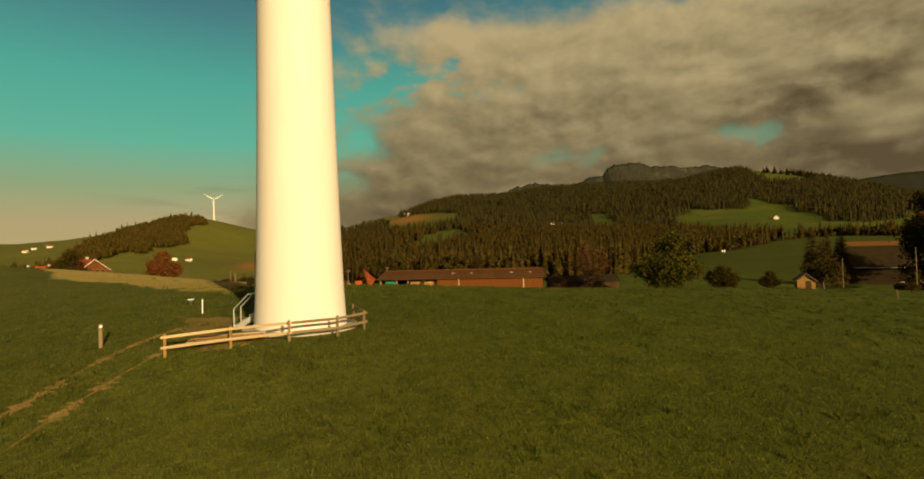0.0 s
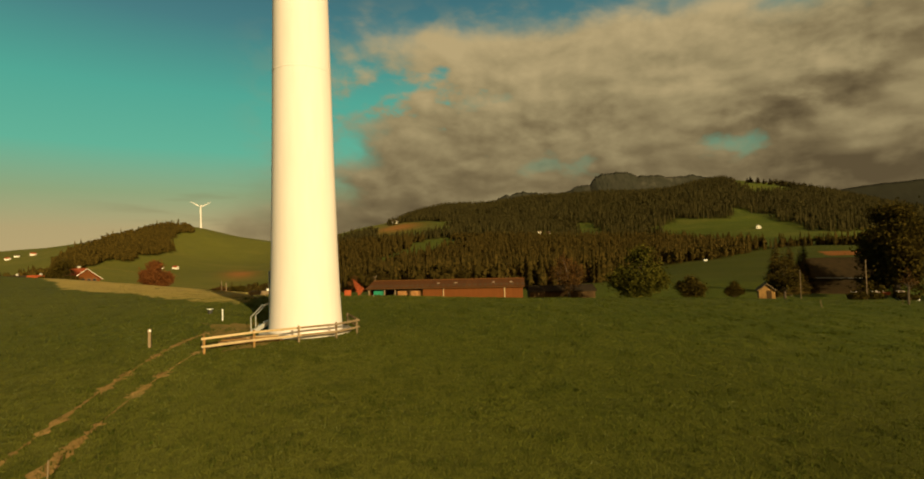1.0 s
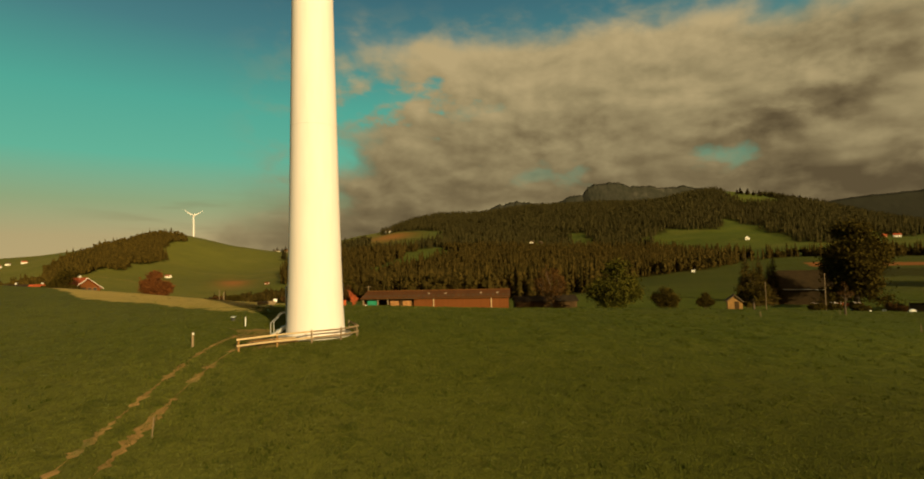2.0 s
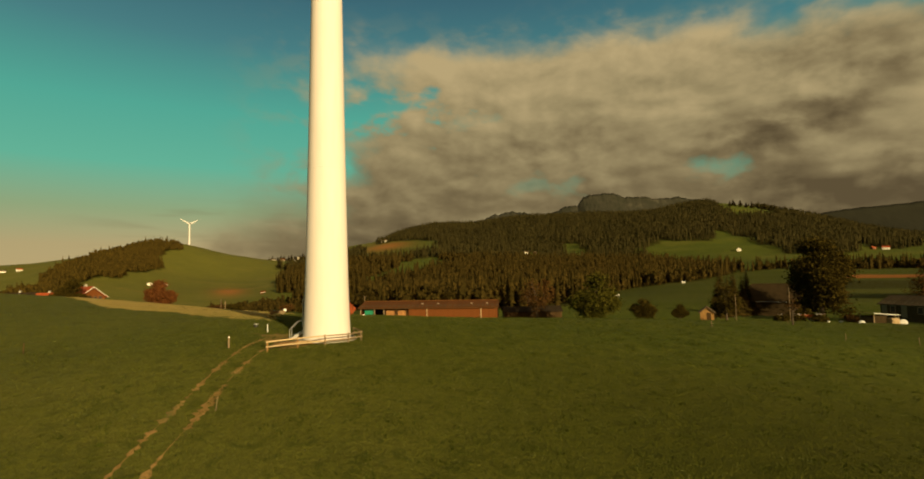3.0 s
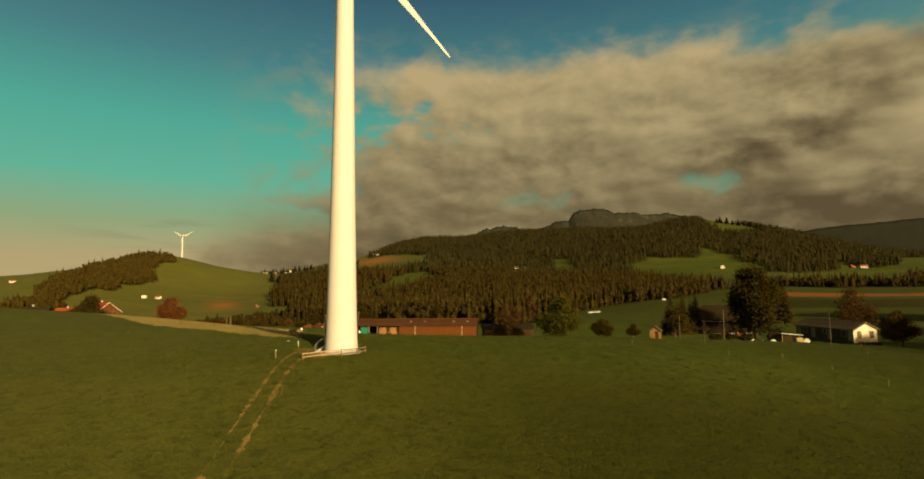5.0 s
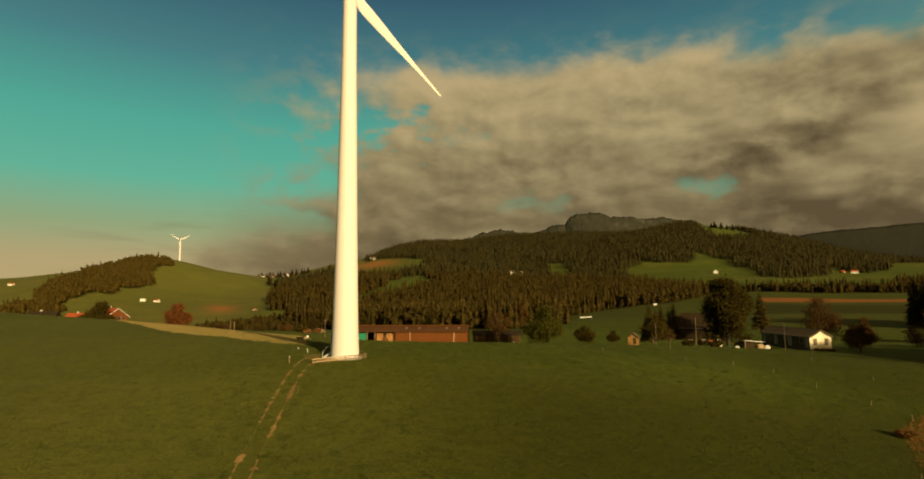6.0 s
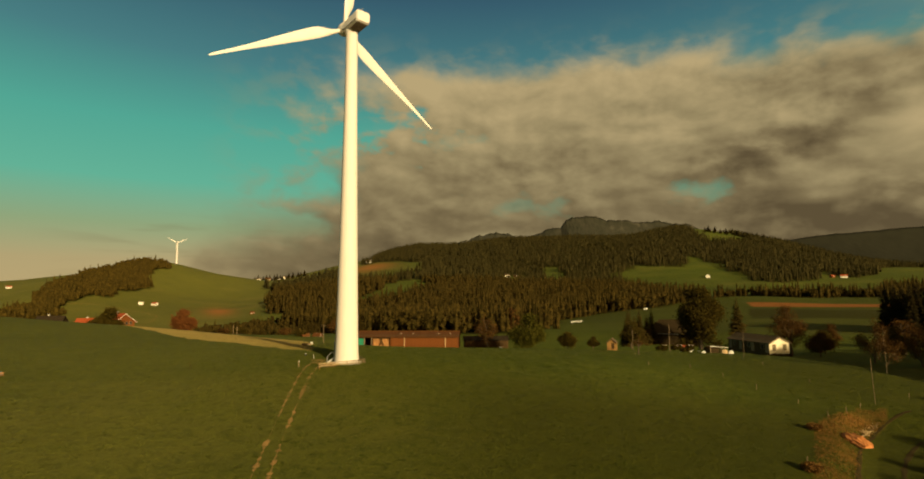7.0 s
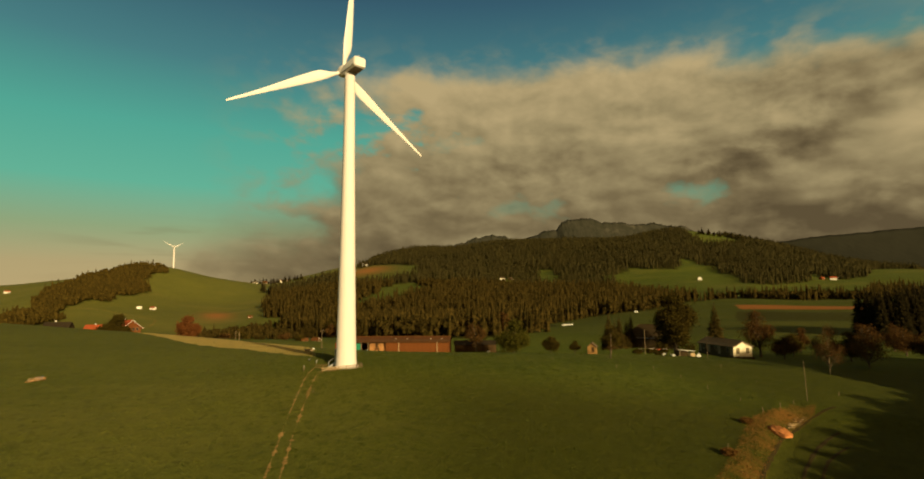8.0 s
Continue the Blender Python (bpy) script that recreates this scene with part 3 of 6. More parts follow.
def build_wood(name, label, poly, spacing, seed, mat, broad=0.2, tall=22.0, near=0.0, far=1e9, cut=CLEARINGS):
    rng = np.random.default_rng(seed)
    p = np.array(poly)
    gx, gy = np.meshgrid(np.arange(p[:, 0].min(), p[:, 0].max(), spacing), np.arange(p[:, 1].min(), p[:, 1].max(), spacing))
    x = (gx + rng.uniform(-0.5, 0.5, gx.shape) * spacing).ravel()
    y = (gy + rng.uniform(-0.5, 0.5, gy.shape) * spacing).ravel()
    n = 9 * np.sin(x * 0.05 + 2 * np.sin(y * 0.03)) + 5 * np.sin(y * 0.11 + x * 0.07)
    ok = inside(poly, x + n, y + n)
    for c in cut:
        ok &= ~inside(c, x + n, y + n)
    r = np.hypot(x - 13, y + 66)
    az = np.degrees(np.arctan2(x - 13, y + 66))
    ok &= (r > near) & (r < far) & (np.abs(az) < 47)
    x, y, r = x[ok], y[ok], r[ok]
    z = height(x, y)
    V, Fc, base = [], [], 0
    is_broad = (rng.random(len(x)) < broad) ^ (np.sin(x * 0.013 + 1.7 * np.sin(y * 0.009)) > 0.93)
    style = rng.integers(0, 4, len(x))
    for b in (False, True):
        for s in range(4):
            tv, tf = tree_template((6 if near < 900 else 4) if b else (8 if near < 900 else 4), (24 if near < 900 else 9) if b else (8 if near < 900 else 6), "broad" if b else "spruce", rng)
            sel = np.where((is_broad == b) & (style == s))[0]
            if not len(sel):
                continue
            h = tall * rng.uniform(0.55, 1.2, len(sel)) * (0.72 if b else 1.0)
            w = h * rng.uniform(0.24, 0.36, len(sel)) * (2.3 if b else 1.0)
            a = rng.uniform(0, 6.28, len(sel))
            ca, sa = np.cos(a), np.sin(a)
            X = x[sel, None] + w[:, None] * (tv[None, :, 0] * ca[:, None] - tv[None, :, 1] * sa[:, None])
            Y = y[sel, None] + w[:, None] * (tv[None, :, 0] * sa[:, None] + tv[None, :, 1] * ca[:, None])
            Z = z[sel, None] - 0.8 + h[:, None] * tv[None, :, 2]
            V.append(np.stack([X, Y, Z], -1).reshape(-1, 3))
            off = base + np.arange(len(sel))[:, None, None] * len(tv)
            Fc.append((tf[None] + off).reshape(-1, 3))
            base += len(sel) * len(tv)
    return from_arrays(name, np.concatenate(V), np.concatenate(Fc), mat, label, "woodland", "stuff")


build_ground()
build_wood("hill_wood", "dense mixed wood on the flank of the green hill", HILL_WOOD, 4.8, 11, L_HILL, 0.86, 16.5)
build_wood("spruce_wood", "dense brown-green spruce wood rising behind the long barn", VALLEY_WOOD, 5.6, 12, L_SPRUCE, 0.12, 18.0, 240, 1000)
build_wood("ridge_wood", "dark spruce forest covering the high ridge", VALLEY_WOOD, 9.0, 13, L_RIDGE, 0.10, 19.0, 1000, 2600)
build_wood("scrub", "low mixed scrub and young trees below the wood", SCRUB, 5.0, 15, L_MIXED, 0.9, 9.0)
build_wood("field_wood", "narrow belt of spruces beside the ploughed field", FIELD_WOOD, 6.5, 14, L_SPRUCE, 0.5, 15.5)


# ---- mountains at the back ----
def mountain(name, label, crest, depth, foot, mat, rugged=1.0):
    """A rocky ridge along crest points (x, y, z), with spurs and gullies falling to both sides."""
    c = np.array(crest, float)
    t = np.linspace(0, len(c) - 1, 260)
    p = np.stack([np.interp(t, np.arange(len(c)), c[:, k]) for k in range(3)], -1)
    jag = sum(np.sin(t * f + q) * a for f, q, a in ((3.1, 1.0, 9), (6.7, 2.2, 7), (11.3, 0.4, 5), (19, 1.9, 3.5), (31, 5.0, 2.2)))
    rows = []
    for s in np.linspace(-1, 1, 81):
        d = abs(s)
        crag = 9 * np.sin(t * 9 + 4 * np.sin(23 * s)) * np.sin(31 * s + 2 * np.sin(t * 5)) + 5 * np.sin(t * 23 + 47 * s) + 4 * np.sin(t * 41 - 61 * s + 2 * np.sin(t * 13))
        gully = np.sin(t * 5 + 3 * np.sin(t * 2) + 6 * s) * 22 * d * (1 - d) * rugged
        fall = d ** 0.8
        z = p[:, 2] * (1 - fall) + foot * fall + gully + jag * 0.7 * rugged * np.exp(-9 * d) + crag * rugged * (1 - math.exp(-12 * d)) * (1 - d)
        rows.append(np.stack([p[:, 0] + 5 * np.sin(t * 6 + 9 * s) * d, p[:, 1] + s * depth, z], -1))
    v = np.concatenate(rows)
    n = len(t)
    i, j = np.meshgrid(np.arange(80), np.arange(n - 1), indexing="ij")
    f = np.stack([i * n + j, i * n + j + 1, (i + 1) * n + j + 1, (i + 1) * n + j], -1).reshape(-1, 4)
    return from_arrays(name, v, f, mat, label, "mountain", "structure", True)


mountain("mountain", "grey limestone massif with a steep rocky crest", [(620, 4046, 430), (700, 4046, 469), (816, 4040, 510), (895, 4037, 518), (946, 4031, 578), (1025, 4027, 605),
         (1150, 4024, 609), (1256, 4024, 580), (1371, 4023, 575), (1510, 4021, 560), (1649, 4018, 568), (1788, 4017, 549), (1903, 4015, 544), (2042, 4018, 487), (2342, 4019, 380)],
         420, 120, M_ROCK, 0.6)
mountain("mountain", "farther pale rocky summit behind the wooded ridge", [(-120, 4467, 360), (-20, 4467, 418), (183, 4459, 457), (295, 4452, 512), (437, 4448, 526), (614, 4447, 494),
         (716, 4446, 484), (893, 4446, 447)], 330, 120, M_ROCK)
mountain("mountain", "long hazy wooded mountain at the end of the valley", [(1980, 3790, 270), (2114, 3782, 310), (2375, 3772, 360), (2549, 3766, 394), (2767, 3759, 422), (2984, 3753, 442), (3201, 3747, 458),
         (3497, 3738, 486), (3810, 3730, 506), (4158, 3721, 530)], 600, 0, M_HAZE, 0.25)


# ---- the wind turbine ----
AXIS = Vector((-0.66, 0.75, 0)).normalized()       # from the nacelle towards the rotor


def ring(z, r, n=48, x=0.0, y=0.0):
    return [(x + r * math.cos(2 * math.pi * i / n), y + r * math.sin(2 * math.pi * i / n), z) for i in range(n)]


def blade_shape(length, chord):
    """A blade along +z from its root: round root, widest near a quarter, thin tip; chord along x."""
    s = Shape()
    rings = []
    for k in range(25):
        t = k / 24
        root = 1 - smooth(0.03, 0.17, t)
        c = chord * (0.34 + (0.66 * smooth(0.03, 0.2, t))) * (1 - 0.80 * smooth(0.16, 1.0, t) ** 0.9)
        c = c if t < 0.985 else c * 0.55
        th = c * (root * 1.0 + (1 - root) * (0.26 - 0.14 * t))
        tw = radians(12 * (1 - t) ** 2)
        pts = []
        for i in range(14):
            a = 2 * math.pi * i / 14
            px = (math.cos(a) * 0.5 + (1 - root) * 0.22) * c
            py = math.sin(a) * 0.5 * th * (1 - (1 - root) * 0.45 * (math.cos(a) > 0) * math.cos(a))
            pts.append((px * math.cos(tw) - py * math.sin(tw), px * math.sin(tw) + py * math.cos(tw), t * length))
        rings.append(pts)
    return s.loft(rings)


def wind_turbine(name, label, m, hub_z, radii, blade_len, chord, phase, axis, detail=True):
    t = thing(name, label, "wind turbine", m)
    side = Vector((axis.y, -axis.x, 0))
    n = 64 if detail else 16
    part("tower", Shape().loft([ring(z, r, n) for z, r in radii]), M_TOWER, t, "tapered white steel tower", True)
    top = radii[-1][0]
    k = blade_len / 20.5
    q = k * 0.72
    if detail:
        for z in (0.06, 12.4, 27.0, 40.0):
            r = float(np.interp(z, [a for a, b in radii], [b for a, b in radii]))
            part("flange", Shape().loft([ring(z - 0.035, r + 0.004, n), ring(z - 0.02, r + 0.012, n), ring(z + 0.02, r + 0.012, n), ring(z + 0.035, r + 0.004, n)]), M_TOWER, t)
        part("foundation", Shape().loft([ring(-0.5, 2.15, 48), ring(-0.05, 2.15, 48), ring(0.0, 2.1, 48)]), M_CONCRETE, t, "round concrete plinth")
        d = Vector((-0.97, 0.24, 0)).normalized()
        door = Shape()
        door.box((0, 0, 0), (0.05, 0.95, 2.05), 0, 0.02, Matrix.Translation(d * 1.70 + Vector((0, 0, 1.85))) @ Matrix.Rotation(math.atan2(d.y, d.x), 4, "Z"))
        part("door", door, M_GALV, t, "grey steel entrance door")
    # nacelle: a wedge-nosed box, its belly rising to the rear
    base = Vector((0, 0, top))
    sec = ((2.5, -0.1, 0.8, 1.15), (1.6, -0.35, 1.25, 1.55), (-0.4, -0.45, 1.45, 1.85), (-3.9, -0.10, 1.5, 2.25), (-4.3, 0.10, 1.3, 2.1))
    rings = []
    for a, lo, w, hi in sec:
        pr = []
        for sx, zz in ((-1, lo + 0.35), (-0.75, lo), (0.75, lo), (1, lo + 0.35), (1, hi - 0.3), (0.8, hi), (-0.8, hi), (-1, hi - 0.3)):
            pr.append(base + axis * a * q + side * sx * w * q + Vector((0, 0, (zz + 0.45) * q)))
        rings.append(pr)
    nac = part("nacelle", Shape().loft(rings), M_BLADE, t, "boxy white nacelle with a chamfered belly")
    if detail:
        seam = []
        for a, lo, w, hi in sec[1:4]:
            seam.append([base + axis * a * q + side * sx * (w + 0.012) * q + Vector((0, 0, (zz + 0.45) * q)) for sx, zz in ((-1, lo + 0.40), (1, lo + 0.40), (1, lo + 0.60), (-1, lo + 0.60))])
        part("seam", Shape().loft(seam), M_DARKGAP, nac)
        # dark panel: the shade under the nacelle put into a colour
        belly = Shape().loft([[base + axis * a * q + side * sx * w * 0.78 * q + Vector((0, 0, (lo + 0.45) * q + dz)) for sx, dz in ((-1, -0.03), (1, -0.03), (1, 0.03), (-1, 0.03))] for a, lo, w, hi in (sec[1], sec[2], sec[3])])
        part("belly_shade_panel", belly, M_BELLY, nac, "grey-brown panel painting the shade of the belly")
        for a in (0.6, -1.2, -2.4):
            lo = float(np.interp(-a, [-1.6, 0.4, 3.9], [-0.35, -0.45, -0.10]))
            part("belly_rib", Shape().box((0, 0, 0), (0.05, 1.5, 0.05), 0, 0.01, Matrix.Translation(base + axis * a * q + Vector((0, 0, (lo + 0.45) * q - 0.04))) @ Matrix.Rotation(math.atan2(axis.y, axis.x), 4, "Z")), M_DARKGAP, nac)
        hatch = Shape().box((0, 0, 0), (0.04, 1.3, 0.7), 0, 0.01, Matrix.Translation(base + axis * -4.31 * q + Vector((0, 0, 1.15))) @ Matrix.Rotation(math.atan2(axis.y, axis.x), 4, "Z"))
        part("rear_hatch", hatch, M_BLADE, nac)
        vent = Shape().box((0, 0, 0), (0.8, 1.4, 0.35), 0, 0.05, Matrix.Translation(base + axis * -2.3 + Vector((0, 0, 2.0))) @ Matrix.Rotation(math.atan2(axis.y, axis.x), 4, "Z"))
        part("cooler", vent, M_BROWNROOF, nac, "dark brown cooler box")
        mast = Shape().rod(base + axis * -2.8 + Vector((0, 0, 1.7)), base + axis * -2.8 + Vector((0, 0, 2.6)), 0.03, 0.02)
        part("wind_vane", mast, M_GALV, nac)
        part("yaw_collar", Shape().loft([ring(top - 0.25, radii[-1][1] + 0.05, 32), ring(top + 0.2, radii[-1][1] + 0.12, 32)]), M_TOWER, t)
    hub_c = base + axis * 2.1 * k + Vector((0, 0, hub_z - top))
    # the rotor shaft is tilted up a little
    axis = (axis + Vector((0, 0, math.tan(radians(4.0))))).normalized()
    up = side.cross(axis)
    prof = ((-1.1, 0.85), (-0.6, 0.98), (0.1, 0.98), (0.6, 0.82), (1.0, 0.5), (1.2, 0.12))
    rings = []
    for a, r in prof:
        rings.append([hub_c + axis * a * k + (side * math.cos(u) + up * math.sin(u)) * r * k for u in (2 * math.pi * i / 24 for i in range(24))])
    part("hub", Shape().loft(rings), M_BLADE, t, "rounded white rotor hub", True)
    blade = blade_shape(blade_len - 0.6 * k, chord).mesh("blade", M_BLADE, True)
    for ph in (phase, phase + 120, phase + 240):
        out = side * math.cos(radians(ph)) + up * math.sin(radians(ph))
        tang = axis.cross(out)
        rot = Matrix((tang, axis, out)).transposed().to_4x4()
        part("blade", blade, M_BLADE, t, at=Matrix.Translation(hub_c + out * 0.6 * k) @ rot)
    return t


wind_turbine("wind_turbine", "tall white three-bladed wind turbine on a concrete plinth in the pasture", pose(0, 0, 0), 50.0,
             [(-0.4, 1.715), (0, 1.715), (1.5, 1.63), (4, 1.55), (8, 1.455), (12.8, 1.365), (18.5, 1.26), (29, 1.09), (35.6, 0.97), (42, 0.90), (48.8, 0.86)],
             21.5, 1.75, 87.2, AXIS)
wind_turbine("wind_turbine", "distant white three-bladed wind turbine on a grassy hilltop", on_ground(-592, 1120, 0, -0.5), 52.0,
             [(-1, 1.9), (0, 1.9), (20, 1.6), (53.5, 1.1)], 24.0, 2.0, 30.0, AXIS, False)


# ---- fence round the tower, steps, boards ----
FENCE = [(-2.78, -4.22), (-1.0, -3.62), (0.62, -2.90), (2.0, -2.05), (2.62, -0.75), (1.62, 1.6)]


def tower_fence():
    f = thing("fence", "low two-rail wooden fence, half new pale boards, half weathered", "fence", pose(0, 0, 0))
    for i, (x, y) in enumerate(FENCE):
        z = gz(x, y)
        post = Shape().box((x, y, z + 0.20), (0.085, 0.085, 1.02), 0.5, 0.012)
        part("post", post, M_HUT if i < 2 else M_OLDWOOD, f)
    z = gz(-2.95, -4.1)
    part("post", Shape().box((-2.93, -4.0, z + 0.2), (0.07, 0.07, 0.8), 0.4, 0.012), M_OLDWOOD, f)
    for i, (p, q) in enumerate(zip(FENCE, FENCE[1:])):
        p, q = Vector((*p, gz(*p))), Vector((*q, gz(*q)))
        d = (q - p)
        n = Vector((d.y, -d.x, 0)).normalized()
        for h in (0.30, 0.62):
            c = (p + q) / 2 + n * 0.075 + Vector((0, 0, h))
            m = Matrix.Translation(c) @ d.to_track_quat("X", "Z").to_matrix().to_4x4()
            part("rail", Shape().box((0, 0, 0), (d.length + 0.2, 0.04, 0.09), 0, 0.008, m), M_NEWWOOD if i < 2 else M_OLDWOOD, f)


def entrance_steps():
    s = thing("entrance_steps", "short galvanised steel steps with handrails against the tower", "steps", pose(-2.85, 0.4, gz(-2.85, 0.4) - 0.1, 0, 0, 8))
    for y in (0.0, 0.85):
        part("stringer", Shape().box((0, 0, 0), (1.55, 0.05, 0.2), 0, 0.005, Matrix.Translation((0.62, y, 0.40)) @ Matrix.Rotation(radians(-33), 4, "Y")), M_GALV, s)
        part("handrail", Shape().pipe([(0.0, y, 0.05), (0.0, y, 0.82), (0.55, y, 1.38), (1.0, y, 1.42), (1.15, y, 0.7)], 0.024), M_GALV, s)
    for k in range(4):
        part("tread", Shape().box((0.12 + 0.29 * k, 0.42, 0.17 + 0.19 * k), (0.27, 0.80, 0.035), 0, 0.006), M_GALV, s)
    part("platform", Shape().box((1.28, 0.42, 0.83), (0.5, 0.9, 0.04), 0, 0.006), M_GALV, s)


def board_stack(x, y, rz):
    b = thing("board_stack", "stack of long sun-bleached planks on bare soil behind the fence", "boards", on_ground(x, y, rz))
    rng = random.Random(6)
    for j in range(5):
        for k in range(4 - j // 2):
            n = 2.5 - 0.12 * j + rng.uniform(-0.25, 0.15)
            c = (rng.uniform(-0.12, 0.12), 0.17 * k - 0.25 + 0.04 * j, 0.03 + 0.055 * j)
            part("board", Shape().box(c, (n, 0.15, 0.04), radians(rng.uniform(-3, 3)), 0.004), (M_HUT, M_NEWWOOD, M_OLDWOOD)[(k + j) % 3], b)


tower_fence()
entrance_steps()
board_stack(-1.55, -2.65, 22)


# ---- wheel tracks and worn ground ----
def ribbon(name, label, pts, width, mat, seed, lift=0.012, gaps=0.0, rag=1.0):
    """A worn strip that follows the ground, ragged at its edges and broken where grass has closed over."""
    rng = np.random.default_rng(seed)
    p = np.array(pts, float)
    t = np.linspace(0, len(p) - 1, max(24, int(sum(np.hypot(*(b - a)) for a, b in zip(p, p[1:])) / 0.22)))
    i = np.minimum(t.astype(int), len(p) - 2)
    f = t - i
    q = lambda k: p[np.clip(i + k, 0, len(p) - 1)]
    c = spline(q(-1), q(0), q(1), q(2), f[:, None])
    d = np.gradient(c, axis=0)
    d /= np.linalg.norm(d, axis=1)[:, None]
    nrm = np.stack([-d[:, 1], d[:, 0]], -1)
    wob = np.convolve(rng.normal(0, 1, len(t) + 6), np.ones(7) / 3, "valid")[:len(t)]
    w = width * np.clip(0.70 + rag * (0.42 * wob + 0.45 * rng.normal(0, 1, len(t))), 0.12, 1.7)
    if gaps:
        w *= np.where(np.convolve(rng.normal(0, 1, len(t) + 10), np.ones(11) / 3.3, "valid")[:len(t)] > gaps, 1, 0.15)
    cols = np.array([-1, -0.5, 0, 0.5, 1.0])
    pts3 = c[:, None] + nrm[:, None] * (w[:, None] * cols * (1 + 0.25 * rag * rng.normal(0, 1, (len(t), 5))))[:, :, None] * 0.5
    z = height(pts3[..., 0], pts3[..., 1]) + np.array([0.0, 1, 0.6, 1, 0.0]) * lift + 0.004
    v = np.concatenate([pts3, z[..., None]], -1).reshape(-1, 3)
    a, b = np.meshgrid(np.arange(len(t) - 1), np.arange(4), indexing="ij")
    fc = np.stack([a * 5 + b, (a + 1) * 5 + b, (a + 1) * 5 + b + 1, a * 5 + b + 1], -1).reshape(-1, 4)
    return from_arrays(name, v, fc[:, ::-1], mat, label, "wheel track", "structure", True)


LEFT_RUT = [(-4.0, 0.9), (-4.65, -0.5), (-4.8, -2.0), (-4.88, -3.5), (-4.85, -5.3), (-4.65, -7.8), (-4.25, -11.2), (-3.95, -13.8), (-3.55, -17.0), (-2.35, -25.2), (-1.28, -31.6), (-0.5, -36.4), (1.5, -48), (4, -62), (6, -76)]
RIGHT_RUT = [(-2.9, -2.9), (-3.2, -4.0), (-3.32, -5.5), (-3.28, -7.3), (-3.1, -9.2), (-2.75, -12.0), (-2.1, -17.4), (-1.0, -25.3), (0.05, -31.5), (0.85, -36.5), (3.0, -48), (5.5, -62), (7.5, -76)]
ribbon("wheel_track", "dry earth wheel rut worn through the grass", LEFT_RUT, 0.36, M_TRACK, 21, gaps=-0.3)
ribbon("wheel_track", "dry earth wheel rut worn through the grass", RIGHT_RUT, 0.40, M_TRACK, 22, gaps=-0.35)
ribbon("worn_ground", "bare trodden soil beside the steps", [(-0.6, -3.1), (-1.8, -2.9), (-3.0, -1.9), (-3.7, -0.6), (-4.0, 0.8), (-3.4, 2.4)], 1.8, M_SOIL, 23, 0.02)
for path, wide, seed in (([(75.5, -6.2), (72.4, -7.4), (68.2, -9.8), (63.3, -14.1), (59.6, -17.6), (53.2, -25.4), (48.9, -31.0), (42, -41)], 0.6, 24),
                         ([(70.1, -13.9), (67.7, -15.4), (62.6, -19.9), (58.1, -24.8), (54.4, -29.3), (48, -38)], 0.6, 25),
                         ([(67.2, -19.2), (65.0, -20.7), (61.1, -24.0), (56.7, -29.1), (51, -37)], 0.5, 26)):
    ribbon("dirt_path", "dark curved rut below the bank", path, wide, M_DARKSOIL, seed, 0.03, rag=0.3)
ribbon("field_track", "pale gravel farm track across the hillside", [(-300, 470), (-330, 560), (-420, 600), (-520, 570), (-620, 590)], 1.3, M_SOIL, 27, 0.2, gaps=-0.1)


# ---- posts and poles ----
def post(x, y, h, mat, label, w=0.09, lean=0.0, name="fence_post", group="pasture fence posts", cap=None):
    t = thing(name, label, "post", on_ground(x, y, 20) @ pose(0, 0, 0, lean, lean * 0.6, 0), group)
    part("shaft", Shape().box((0, 0, h / 2 - 0.15), (w, w, h + 0.3), 0, 0.012), mat, t)
    if cap:
        part("cap", Shape().rod((0.03, -w * 0.6, h - 0.08), (0.03, -w * 0.6 - 0.03, h - 0.08), 0.045, 0.045, 12), cap, t)
    return t


def bucket(x, y):
    """A lick bucket lying in the grass, its pale rim up."""
    t = thing("lick_bucket", "small dark lick bucket with a white rim in the grass", "bucket", on_ground(x, y, 30))
    part("pail", Shape().rod((0, 0, -0.02), (0, 0, 0.24), 0.12, 0.15, 16), M_BLACK, t)
    part("rim", Shape().loft([ring(0.24, 0.145, 16), ring(0.24, 0.16, 16), ring(0.27, 0.16, 16), ring(0.275, 0.10, 16)]), M_WHITEFILM, t, "white rim")


post(-5.95, -2.72, 0.80, M_OLDWOOD, "weathered wooden post with a small white disc in the grass", 0.11, cap=M_WHITEFILM)
post(-5.22, 2.4, 0.62, M_WHITEFILM, "white plastic marker post in the grass", 0.045)
bucket(-6.95, 4.5)
for k, (x, y) in enumerate(((59.1, 10.2), (72.4, 21.4), (60.6, 3.5), (62.4, -3.2), (62.9, -8.3), (67.0, -6.0), (70.3, -4.2), (48.2, -25.6), (56.1, 15.3), (71.9, 8.1), (80.4, -0.5), (80.4, 33), (37.6, 20.6), (49, 15.8))):
    post(x, y, 0.62 + 0.08 * (k % 3), M_OLDWOOD, "thin grey wooden pasture fence post", 0.06, (k % 4 - 1.5) * 3)
post(-21.4, -0.9, 0.75, M_DARKWOOD, "thin grey wooden pasture fence post", 0.06, 4)
post(-2.0, -13.0, 0.75, M_OLDWOOD, "thin leaning stick beside the wheel rut", 0.035, 12, "stick")


